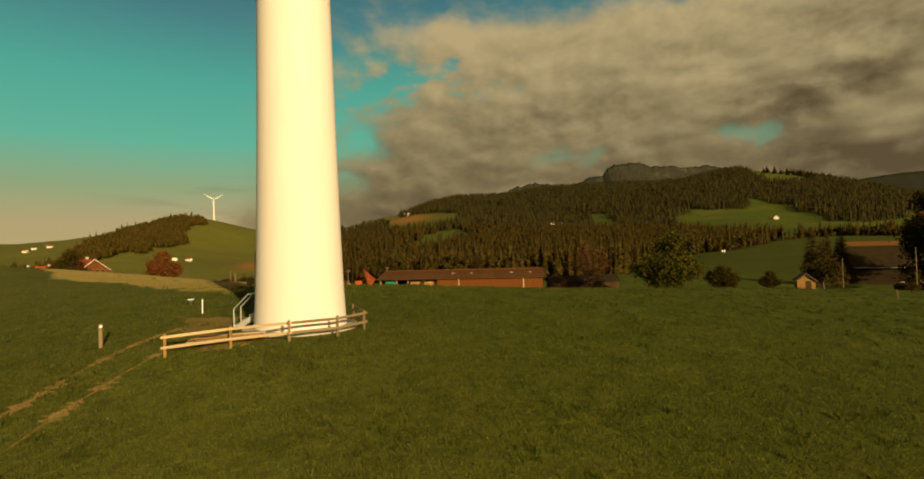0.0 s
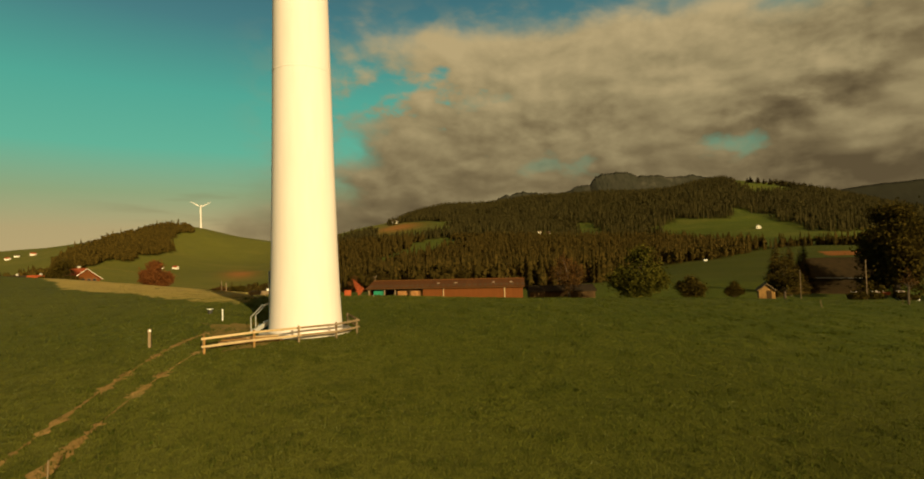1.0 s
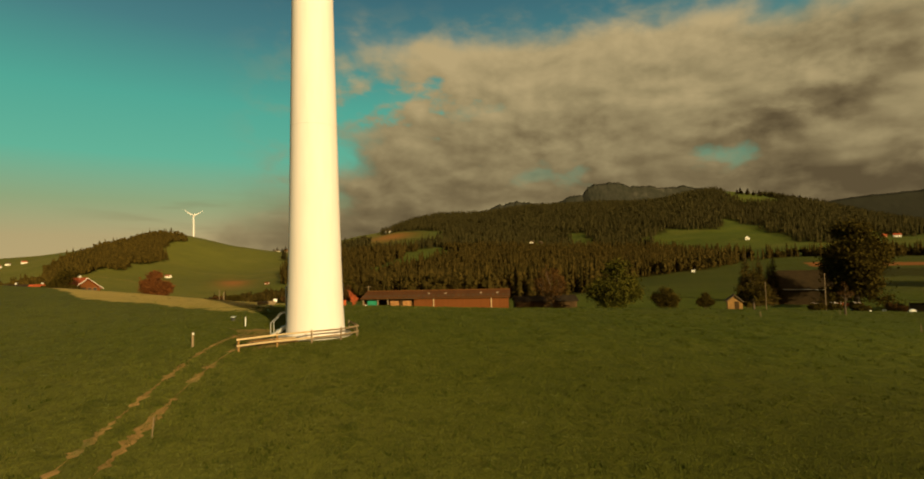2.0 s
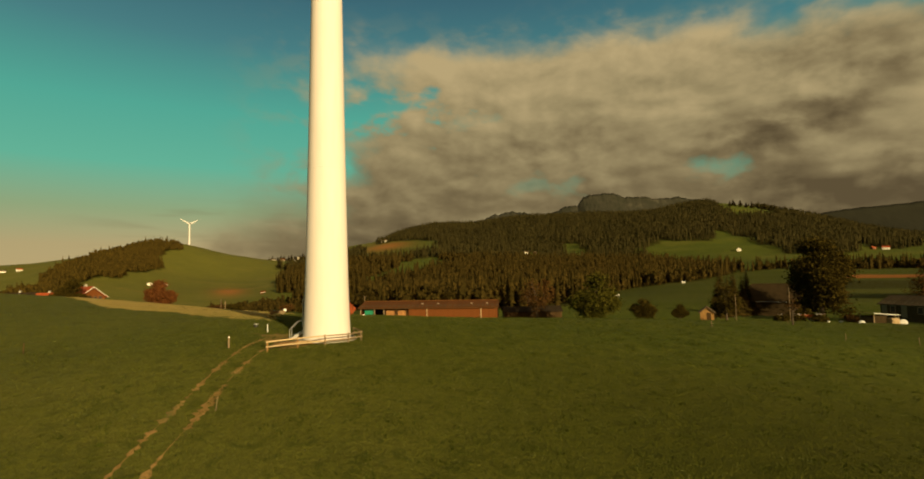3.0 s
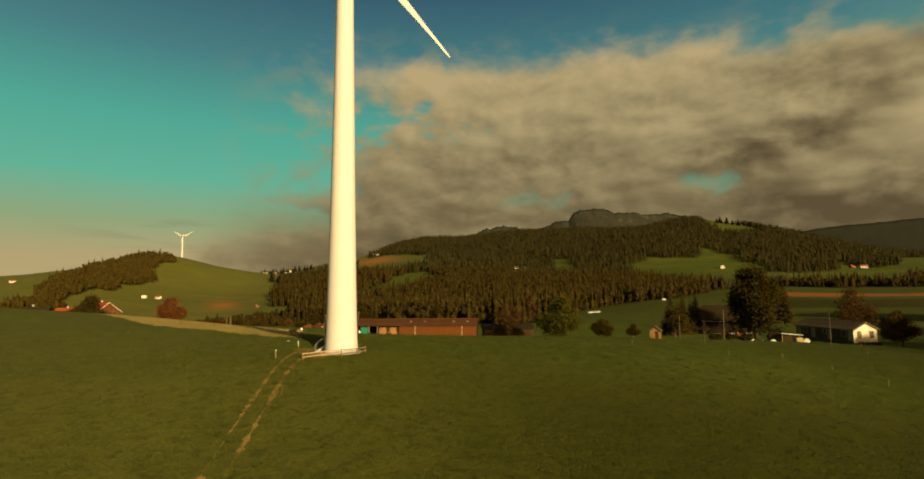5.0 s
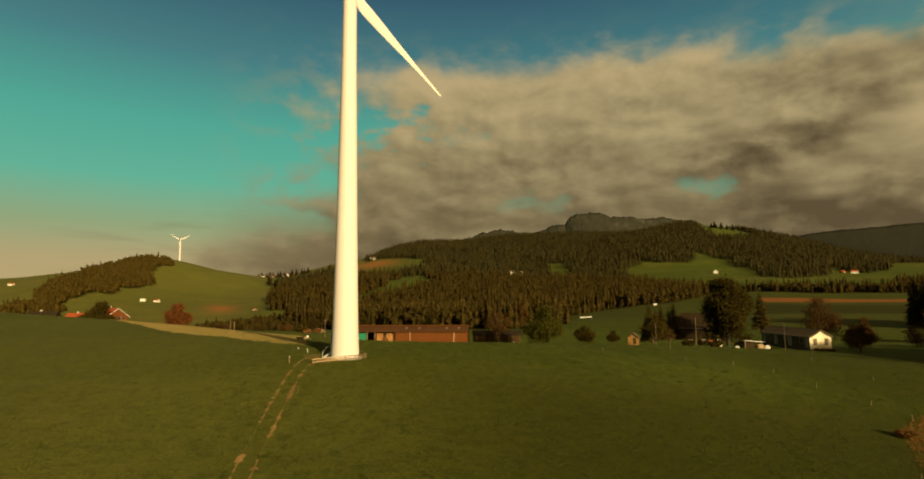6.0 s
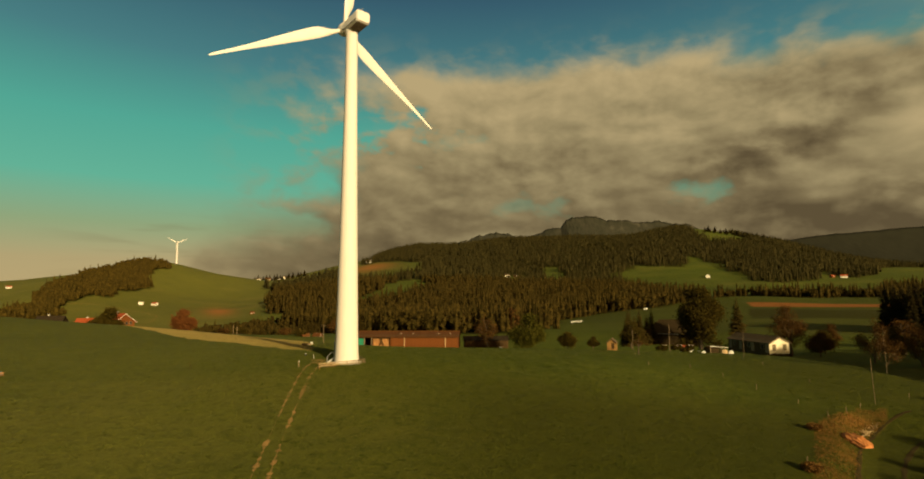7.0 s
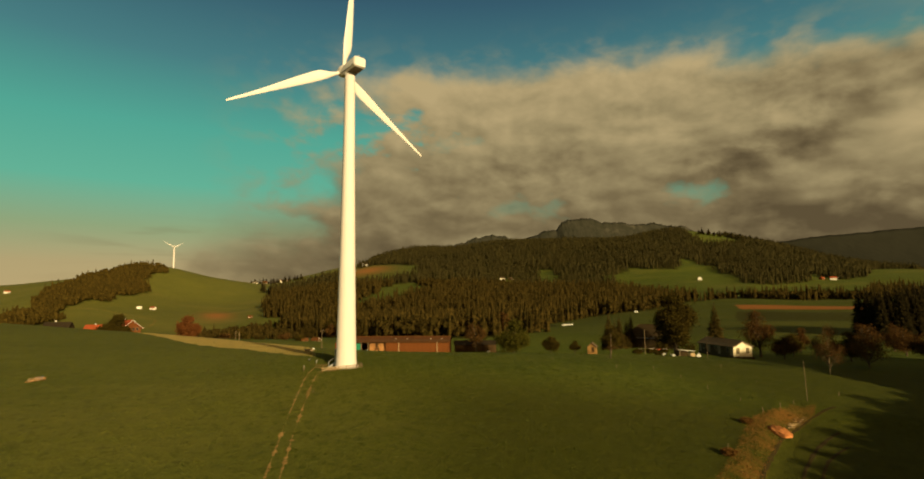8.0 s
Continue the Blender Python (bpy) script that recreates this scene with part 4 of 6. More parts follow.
def pole(x, y, h, label, lean=0.0, z=None, r=0.12, arm=False):
    t = thing("utility_pole", label, "pole", pose(x, y, gz(x, y) if z is None else z, 0, lean, 0))
    part("shaft", Shape().rod((0, 0, -0.5), (0, 0, h), r, r * 0.75, 10), M_OLDWOOD, t)
    if arm:
        part("crossarm", Shape().box((0, 0, h - 0.4), (1.6, 0.12, 0.12)), M_OLDWOOD, t)
        part("insulator", Shape().rod((0.6, 0, h - 0.34), (0.6, 0, h - 0.1), 0.06), M_GALV, t)
    return t


pole(73.3, -3.1, 6.2, "slim leaning wooden pole at the end of the bank", -2.0, None, 0.038)
pole(76.0, 34.0, 5.6, "thin weathered wooden pole in the pasture", 0.0, None, 0.04)
pole(73.0, 64.2, 6.5, "grey wooden utility pole beside the dark barn", 0.0, -5.6, 0.085)
pole(64.5, 68.0, 5.0, "thin grey wooden pole beside the spruces", 0.0, -5.6, 0.07)
pole(-69.6, 135, 5.4, "brown wooden pole of a pair at the field edge", 0.0, None, 0.11)
pole(-68.2, 135, 4.9, "brown wooden pole of a pair at the field edge", 0.0, None, 0.16)
pole(-38, 150, 8.0, "wooden utility pole with a crossarm near the wood", 0.0, None, 0.15, True)
pole(-30, 175, 8.0, "wooden utility pole with a crossarm near the wood", 0.0, None, 0.15, True)


# ---- buildings ----
def gable(name, label, m, length, width, eave, ridge, wall, roof, over=0.4, windows=(), end_windows=(), boards=0, boards_mat=None, category="house", roof_label="", sheets=0, frame_mat=None, pane=None):
    """A gabled building: ridge along x, centred on its own origin, with walls, two roof planes, openings, boards and roof sheets. windows: (x, z, w, h) on the front, -y side;
    end_windows: (y, z, w, h) on the +x gable."""
    t = thing(name, label, category, m)
    L, Wd = length / 2, width / 2
    for sy in (-1, 1):
        part("wall", Shape().box((0, sy * (Wd - 0.1), eave / 2 - 0.3), (length, 0.2, eave + 0.6)), wall, t)
    for sx in (-1, 1):
        s, x0, x1 = Shape(), sx * L, sx * (L - 0.2)
        prof = [(-Wd + 0.201, -0.6), (Wd - 0.201, -0.6), (Wd - 0.201, eave), (0, ridge - 0.05), (-Wd + 0.201, eave)]
        s.loft([[(min(x0, x1), a, b) for a, b in prof], [(max(x0, x1), a, b) for a, b in prof]])
        part("gable_wall", s, wall, t)
    run = math.hypot(Wd, ridge - eave)
    ang = math.atan2(ridge - eave, Wd)
    for sy in (-1, 1):
        q = Matrix.Translation((0, 0, ridge + 0.06)) @ Matrix.Rotation(-sy * ang, 4, "X") @ Matrix.Translation((0, sy * (run + over) / 2, 0))
        rf = part("roof", Shape().box((0, 0, 0), (length + 2 * over, run + over, 0.14), 0, 0.0, q), roof, t, roof_label)
        if sheets and sy < 0:
            n = max(1, sheets)
            wd = (length + 2 * over) / n
            me = Shape().box((0, 0, 0), (wd - 0.06, run + over - 0.05, 0.05), 0, 0.01).mesh("sheet", roof)
            for k in range(n):
                part("sheet", me, roof, rf, at=q @ Matrix.Translation((-L - over + wd * (k + 0.5), 0, 0.10)))
    part("ridge_cap", Shape().rod((-L - over, 0, ridge + 0.11), (L + over, 0, ridge + 0.11), 0.11, 0.11, 8), roof, t)
    for x, z, w, h in windows:
        wn = part("window", Shape().box((x, -Wd - 0.012, z), (w, 0.03, h)), M_GLASS, t)
        part("frame", Shape().box((x, -Wd - 0.02, z + h / 2 + 0.05), (w + 0.2, 0.06, 0.1)).box((x, -Wd - 0.02, z - h / 2 - 0.05), (w + 0.2, 0.06, 0.1))
             .box((x - w / 2 - 0.05, -Wd - 0.02, z), (0.1, 0.06, h)).box((x + w / 2 + 0.05, -Wd - 0.02, z), (0.1, 0.06, h)), frame_mat or M_WHITEWALL, wn)
    for y, z, w, h in end_windows:
        wn = part("window", Shape().box((L + 0.05, y, z), (0.05, w, h)), pane or M_GLASS, t)
        part("frame", Shape().box((L + 0.06, y, z + h / 2 + 0.05), (0.06, w + 0.2, 0.1)).box((L + 0.06, y, z - h / 2 - 0.05), (0.06, w + 0.2, 0.1))
             .box((L + 0.06, y - w / 2 - 0.05, z), (0.06, 0.1, h)).box((L + 0.06, y + w / 2 + 0.05, z), (0.06, 0.1, h)), frame_mat or M_WHITEWALL, wn)
    if boards:
        wd = length / boards
        me = Shape().box((0, 0, 0), (wd - 0.03, 0.035, eave), 0, 0.006).mesh("board", boards_mat or wall)
        for k in range(boards):
            part("board", me, wall, t, at=pose(-L + wd * (k + 0.5), -Wd - 0.0195, eave / 2))
    return t


def long_barn():
    """The long red-brown barn: open bays at one end, boarded wall, roof of ribbed sheets with skylights."""
    x0, x1, y0, zg = -12.2, 17.4, 74.6, -6.6
    stand = pose((x0 + x1) / 2, y0 + 6.2, zg, 0, 0, -5)
    b = thing("barn", "long low red-brown boarded barn with open storage bays", "barn", stand)
    L, Wd, eave, ridge = (x1 - x0) / 2, 5.5, 3.95, 5.05
    part("wall", Shape().box((0, Wd - 0.1, eave / 2), (2 * L, 0.2, eave)), M_BROWNBOARD, b)
    for sx in (-1, 1):
        prof = [(-Wd + 0.21, 0), (Wd - 0.21, 0), (Wd - 0.21, eave), (0, ridge - 0.05), (-Wd + 0.21, eave)]
        part("gable_wall", Shape().loft([[(sx * L - 0.1, a, c) for a, c in prof], [(sx * L + 0.1, a, c) for a, c in prof]]), M_BROWNBOARD, b)
    part("floor", Shape().box((0, 0, -0.28), (2 * L, 2 * Wd - 0.5, 0.6)), M_SOIL, b)
    split = -L + 10.7
    part("wall", Shape().box(((split + L) / 2, -Wd + 0.12, eave / 2), (L - split, 0.16, eave)), M_BROWNBOARD, b)
    part("partition", Shape().box((split, 0, eave / 2), (0.2, 2 * Wd - 0.6, eave)), M_DARKWOOD, b)
    n = 62
    wd = (L - split) / n
    me = Shape().box((0, 0, 0), (wd - 0.02, 0.03, eave), 0, 0.005).mesh("board", M_BROWNBOARD)
    for k in range(n):
        part("board", me, M_BROWNBOARD, b, at=pose(split + wd * (k + 0.5), -Wd + 0.022, eave / 2))
    for x in (-0.1, 11.5):
        part("downpipe", Shape().rod((x, -Wd - 0.08, 0), (x, -Wd - 0.08, eave), 0.10, 0.10, 10), M_NEWWOOD, b, "pale square downpipe")
    for x in (-L + 0.15, -L + 3.2, -L + 5.3):
        part("post", Shape().box((x, -Wd + 0.12, eave / 2), (0.22, 0.22, eave)), M_OLDWOOD, b)
    part("gate", Shape().box((-L + 2.0, -Wd + 0.4, 1.75), (2.1, 0.08, 3.5), 0, 0.02), M_GREENDOOR, b, "green painted double gate")
    part("gate_post", Shape().box((-L + 0.7, -Wd + 0.3, 1.4), (0.4, 0.12, 2.6)), M_WHITEWALL, b)
    part("lintel", Shape().box((-L + 5.35, -Wd + 0.12, eave - 0.12), (10.7, 0.2, 0.24)), M_DARKWOOD, b)
    run, ang, over = math.hypot(Wd, ridge - eave), math.atan2(ridge - eave, Wd), 0.45
    for sy in (-1, 1):
        q = Matrix.Translation((0, 0, ridge + 0.05)) @ Matrix.Rotation(-sy * ang, 4, "X") @ Matrix.Translation((0, sy * (run + over) / 2, 0))
        rf = part("roof", Shape().box((0, 0, 0), (2 * L + 0.9, run + over, 0.12), 0, 0.0, q), M_BROWNROOF, b, "brown ribbed sheet roof with pale skylights")
        if sy < 0:
            n = 30
            wd = (2 * L + 0.9) / n
            me = Shape().box((0, 0, 0), (wd - 0.05, run + over - 0.04, 0.05), 0, 0.012).mesh("sheet", M_BROWNROOF)
            for k in range(n):
                part("sheet", me, M_BROWNROOF, rf, at=q @ Matrix.Translation((-L - 0.45 + wd * (k + 0.5), 0, 0.088)))
            for x in (-1.5, 2.0, 9.3, 12.7):
                part("skylight", Shape().box((0, 0, 0), (0.5, 0.62, 0.06), 0, 0.01, q @ Matrix.Translation((x, 0.2, 0.15))), M_SKYLIGHT, rf, "pale translucent skylight")
    part("ridge_cap", Shape().rod((-L - 0.45, 0, ridge + 0.15), (L + 0.45, 0, ridge + 0.15), 0.13, 0.13, 8), M_BROWNROOF, b)
    part("gutter", Shape().rod((-L - 0.4, -Wd - 0.42, eave - 0.06), (L + 0.4, -Wd - 0.42, eave - 0.10), 0.07, 0.07, 8), M_DARKWOOD, b)
    # stored timber, bales and a cart in the open bays
    rng = random.Random(4)
    for k, x in enumerate((-L + 6.75, -L + 9.15)):
        st = thing("timber_stack", "stack of pale sawn timber stored in an open barn bay", "timber", stand @ Matrix.Translation((x, -Wd + 1.6, 0.02)))
        for j in range(13):
            x = -1.2
            while x < 1.15:
                w = rng.uniform(0.25, 0.8)
                part("beam", Shape().box((x + w / 2, rng.uniform(-0.12, 0.12), 0.15 + 0.255 * j), (w - 0.03, 1.2, 0.225), 0, 0.01), M_STACK, st)
                x += w
    for x, r in ((-L + 7.7, 22), (-L + 8.5, -20)):
        part("brace", Shape().box((0, 0, 0), (0.2, 0.12, 3.9), 0, 0.0, Matrix.Translation((x, -Wd + 0.3, 2.0)) @ Matrix.Rotation(radians(r), 4, "Y")), M_DARKWOOD, b)
    ct = thing("farm_cart", "small farm cart with a white load in an open bay", "cart", stand @ Matrix.Translation((-L + 4.3, -Wd + 2.0, 0.02)))
    part("bed", Shape().box((0, 0, 0.8), (1.7, 1.2, 0.12)), M_OLDWOOD, ct)
    part("load", Shape().box((0.2, 0, 1.1), (0.9, 0.9, 0.5), 0.2, 0.08), M_WHITEFILM, ct)
    for sx in (-0.6, 0.6):
        part("wheel", Shape().rod((sx, -0.66, 0.35), (sx, -0.54, 0.35), 0.35, 0.35, 14), M_BLACK, ct)


def low_shed():
    gable("shed", "low dark shed with a pale ridge behind the barn", pose(25.6, 84.5, -6.8), 13.0, 6.0, 2.5, 3.4, M_DARKWOOD, M_DARKROOF, 0.3, category="shed", boards=26)


def white_house():
    """Long single-storey barrack: bright cream gable, dark long side with windows, grey sheet roof."""
    g = Vector((90.4, 44.9, 0))
    back = Vector((-0.17, 0.985, 0)).normalized()
    c = g + back * 6.75
    rz = math.degrees(math.atan2(-back.y, -back.x))
    h = gable("house", "long low wooden house with a bright cream gable and grey roof", pose(c.x, c.y, -4.5, 0, 0, rz), 13.5, 5.4, 2.3, 3.65, M_DARKWOOD, M_GREYROOF, 0.35,
              windows=((-4.4, 1.45, 0.8, 1.0), (0.4, 1.45, 0.8, 1.0), (4.7, 1.45, 0.9, 1.1)), end_windows=((-1.4, 1.3, 0.75, 1.2), (1.4, 1.3, 0.75, 1.2)), roof_label="grey weathered sheet roof", sheets=14, frame_mat=M_OLDWOOD, pane=M_PANE)
    prof = [(-2.69, -0.2), (2.69, -0.2), (2.69, 2.27), (0, 3.58), (-2.69, 2.27)]
    part("gable_boarding", Shape().loft([[(6.755, a, c) for a, c in prof], [(6.785, a, c) for a, c in prof]]), M_CREAM, h, "bright cream painted boarding")
    for x in (-6.0, -2.4, 1.6, 6.1):
        part("panel", Shape().box((x, -2.715, 1.2), (1.0, 0.03, 2.2)), M_OLDWOOD, h)
    for k in range(13):
        y = -2.6 + 5.2 * k / 12
        top = 2.3 + (1 - abs(y) / 2.7) * 1.35 - 0.12
        part("batten", Shape().box((6.80, y, top / 2), (0.03, 0.05, top)), M_CREAM, h)
    part("bargeboard", Shape().pipe([(7.1, -2.95, 2.15), (7.1, 0, 3.63), (7.1, 2.95, 2.15)], 0.09, 4), M_OLDWOOD, h, "dark bargeboard")
    part("door", Shape().box((2.9, -2.72, 1.0), (0.95, 0.05, 2.0), 0, 0.01), M_DARKWOOD, h)
    part("plinth", Shape().box((0, 0, -0.15), (13.56, 5.46, 0.55)), M_DARKWOOD, h)
    for y in (-2.2, -0.6, 1.2, 2.3):
        bush((g.x + 0.17 * 0.6) + y * 0.9, g.y - 0.9 + 0.2 * y, 0.7 + 0.1 * (y > 0), 0.8, "small bush against the cream gable", L_TAWNY, int(10 + y * 7))


def hut():
    h = gable("hut", "small pale wooden hut with a porch rail", pose(59.2, 69.2, -5.75, 0, 0, 248), 2.6, 2.5, 1.75, 2.75, M_HUT, M_GREYROOF, 0.35, category="hut")
    part("door", Shape().box((1.335, 0.3, 0.85), (0.04, 0.75, 1.55), 0, 0.01), M_DARKWOOD, h)
    for k in range(9):
        part("plank", Shape().box((1.312, -1.1 + 0.275 * k, 0.86), (0.02, 0.245, 1.7)), M_HUT, h)
    part("rail", Shape().box((1.65, -0.7, 0.55), (0.06, 0.9, 0.08)).box((1.65, -0.7, 0.25), (0.06, 0.9, 0.08)).box((1.65, -1.1, 0.3), (0.08, 0.08, 0.7)).box((1.65, -0.3, 0.3), (0.08, 0.08, 0.7)), M_HUT, h)


def dark_barn():
    """Timber barn; the roof is hipped at one end and gabled at the other."""
    b = thing("barn", "dark timber barn under a large hipped slate roof among trees", "barn", pose(87.0, 95, -6.3, 0, 0, -28))
    L, Wd, eave, top, hip, over = 8.0, 6.0, 3.2, 6.9, 4.2, 0.6
    for sy in (-1, 1):
        part("wall", Shape().box((0, sy * (Wd - 0.1), eave / 2 - 0.3), (2 * L, 0.2, eave + 0.6)), M_DARKBROWN, b)
    part("wall", Shape().box((-L + 0.1, 0, eave / 2 - 0.3), (0.2, 2 * Wd - 0.42, eave + 0.6)), M_DARKBROWN, b)
    prof = [(-Wd + 0.21, -0.6), (Wd - 0.21, -0.6), (Wd - 0.21, eave), (0, top - 0.15), (-Wd + 0.21, eave)]
    part("gable_wall", Shape().loft([[(L - 0.2, y, z) for y, z in prof], [(L, y, z) for y, z in prof]]), M_DARKBROWN, b)
    me = Shape().box((0, 0, 0), (0.38, 0.035, eave), 0, 0.006).mesh("board", M_DARKBROWN)
    for k in range(38):
        part("board", me, M_DARKBROWN, b, at=pose(-L + 16 / 38 * (k + 0.5), -Wd - 0.0195, eave / 2))
    for k in range(28):
        part("board", me, M_DARKBROWN, b, at=pose(-L - 0.0195, -Wd + 12 / 28 * (k + 0.5), eave / 2, 0, 0, 90))
    ez, x0, x1, y1 = eave - 0.35, -L - over, L + over, Wd + over
    apex, end = (-L + hip, 0, top), (x1, 0, top)
    low = Vector((0, 0, -0.16))
    for name, pts in (("roof", [(x0, -y1, ez), (x1, -y1, ez), end, apex]), ("roof", [(x1, y1, ez), (x0, y1, ez), apex, end]), ("hip", [(x0, y1, ez), (x0, -y1, ez), apex])):
        part(name, Shape().loft([[Vector(p) + low for p in pts], pts]), M_DARKBROWN, b)
    for a, c in ((apex, end), (apex, (x0, -y1, ez)), (apex, (x0, y1, ez))):
        part("ridge_cap", Shape().rod(Vector(a) + Vector((0, 0, 0.03)), Vector(c) + Vector((0, 0, 0.03)), 0.12, 0.12, 8), M_DARKBROWN, b)
    part("gutter", Shape().rod((-8.4, -6.68, 2.85), (8.4, -6.68, 2.80), 0.06, 0.06, 8), M_GALV, b, "pale metal gutter")
    part("downpipe", Shape().rod((-8.2, -6.2, 0), (-8.2, -6.2, 2.8), 0.05, 0.05, 8), M_GALV, b, "pale metal downpipe")


def cart_shed():
    """A lean-to store with a bright roof edge; wrapped bales and a tank beside it."""
    s = thing("shelter", "small open shelter with a white roof edge", "shelter", pose(76.2, 46.6, -4.85, 0, 0, 8))
    for x, y in ((-1.9, -1.2), (1.9, -1.2), (-1.9, 1.2), (1.9, 1.2)):
        part("post", Shape().box((x, y, 0.8), (0.14, 0.14, 1.9)), M_OLDWOOD, s)
    part("back_wall", Shape().box((0, 1.25, 0.75), (3.9, 0.08, 1.6)), M_DARKWOOD, s)
    part("front_wall", Shape().box((-0.75, -1.22, 0.75), (2.3, 0.08, 1.7)), M_DARKBROWN, s)
    part("side_wall", Shape().box((-1.95, 0, 0.7), (0.08, 2.3, 1.5)), M_DARKWOOD, s)
    part("roof", Shape().box((0, 0, 0), (4.6, 3.2, 0.07), 0, 0.01, Matrix.Translation((0, 0, 1.85)) @ Matrix.Rotation(radians(5), 4, "Y")), M_GREYROOF, s, "thin grey sheet roof")
    part("fascia", Shape().box((0, 0, 0), (4.62, 0.05, 0.09), 0, 0.01, Matrix.Translation((0, -1.63, 1.86)) @ Matrix.Rotation(radians(5), 4, "Y")), M_WHITEFILM, s, "white fascia board")
    st = thing("log_stack", "stack of split logs in the shelter", "firewood", pose(77.6, 45.2, -4.85, 0, 0, 8))
    rng = random.Random(9)
    for r in range(5):
        for k in range(5):
            x = -0.55 + 0.27 * k + (0.13 if r % 2 else 0)
            part("log", Shape().rod((x, -0.4, 0.14 + 0.24 * r), (x, 0.4, 0.14 + 0.24 * r), rng.uniform(0.11, 0.135), None, 8), M_NEWWOOD, st)


def bale(x, y, z, r, rz, label="white film-wrapped round bale on the grass"):
    n = 20
    prof = ((-0.6, 0.72), (-0.56, 0.92), (-0.4, 1.0), (0.4, 1.0), (0.56, 0.92), (0.6, 0.72))
    s = Shape().loft([[(a * r * 1.0, q * r * math.cos(2 * math.pi * i / n), r + q * r * math.sin(2 * math.pi * i / n)) for i in range(n)] for a, q in prof])
    ob = part("bale", s, M_WHITEFILM, None, soft=True, at=pose(x, y, z, 0, 0, rz))
    return tagged(ob, label, "bale", "wrapped bales")


def chalet(x, y, z, rz, size, wall, roof, label):
    L, Wd = 12 * size, 10 * size
    h = gable("farmhouse", label, pose(x, y, z, 0, 0, rz), L, Wd, 4.6 * size, 8.6 * size, wall, roof, 0.9 * size,
              windows=tuple((a * size, b * size, 1.1 * size, 1.3 * size) for a in (-4, -1.4, 1.4, 4) for b in (1.5, 3.4)),
              end_windows=tuple((a * size, b * size, 1.1 * size, 1.3 * size) for a in (-3, -1, 1, 3) for b in (1.5, 4.0)), category="house", frame_mat=M_CREAM if size > 0.8 else M_OLDWOOD)
    if roof != M_DARKROOF:
        part("bargeboard", Shape().pipe([((L / 2 + 0.9 * size), -Wd / 2 - 0.8 * size, 4.2 * size), ((L / 2 + 0.9 * size), 0, 8.65 * size), ((L / 2 + 0.9 * size), Wd / 2 + 0.8 * size, 4.2 * size)], 0.11 * size, 4), M_WHITEWALL, h, "white bargeboard")
    part("chimney", Shape().box((-1.5 * size, 1.0 * size, 8.8 * size), (0.8 * size, 0.8 * size, 1.8 * size)), M_CONCRETE, h)
    return h


def far_house(x, y, rz, size, wall, roof, label, dz=0.0):
    return gable("house", label, on_ground(x, y, rz, dz), 13 * size, 9 * size, 4.2 * size, 7.4 * size, wall, roof, 0.6 * size,
                 windows=tuple((a * size, 2.2 * size, 1.3 * size, 1.5 * size) for a in (-4.5, -1.5, 1.5, 4.5)), end_windows=tuple((a * size, 2.4 * size, 1.3 * size, 1.5 * size) for a in (-2, 2)), category="house")


# ---- trees ----
def limb(s, p, d, length, r, depth, rng, tips):
    """A bent branch that forks."""
    q = p + d * length
    s.rod(p, q, r, r * 0.62, 6 if r > 0.06 else 4, False)
    if depth == 0:
        tips.append(q)
        return
    tips.append(q)
    for k in range(rng.choice((2, 3, 3))):
        e = (d + Vector((rng.uniform(-1, 1), rng.uniform(-1, 1), rng.uniform(-0.25, 0.6))) * 0.75).normalized()
        limb(s, q, e, length * rng.uniform(0.62, 0.82), r * 0.58, depth - 1, rng, tips)


def leaf_cloud(centres, spread, count, size, rng, flatten=0.8):
    """Many small bent leaves or leaf tufts round the branch tips."""
    v, f = [], []
    for c in centres:
        for _ in range(count):
            o = Vector((rng.gauss(0, spread), rng.gauss(0, spread), rng.gauss(0, spread * flatten)))
            p = c + o
            a = Vector((rng.uniform(-1, 1), rng.uniform(-1, 1), rng.uniform(-0.6, 0.6))).normalized()
            b = a.cross(Vector((rng.uniform(-1, 1), rng.uniform(-1, 1), rng.uniform(-1, 1)))).normalized()
            s = size * rng.uniform(0.6, 1.35)
            k = len(v)
            v += [tuple(p - a * s), tuple(p + b * s * 0.55), tuple(p + a * s), tuple(p - b * s * 0.55)]
            f.append((k, k + 1, k + 2, k + 3))
    s = Shape()
    s.v, s.f = v, f
    return s


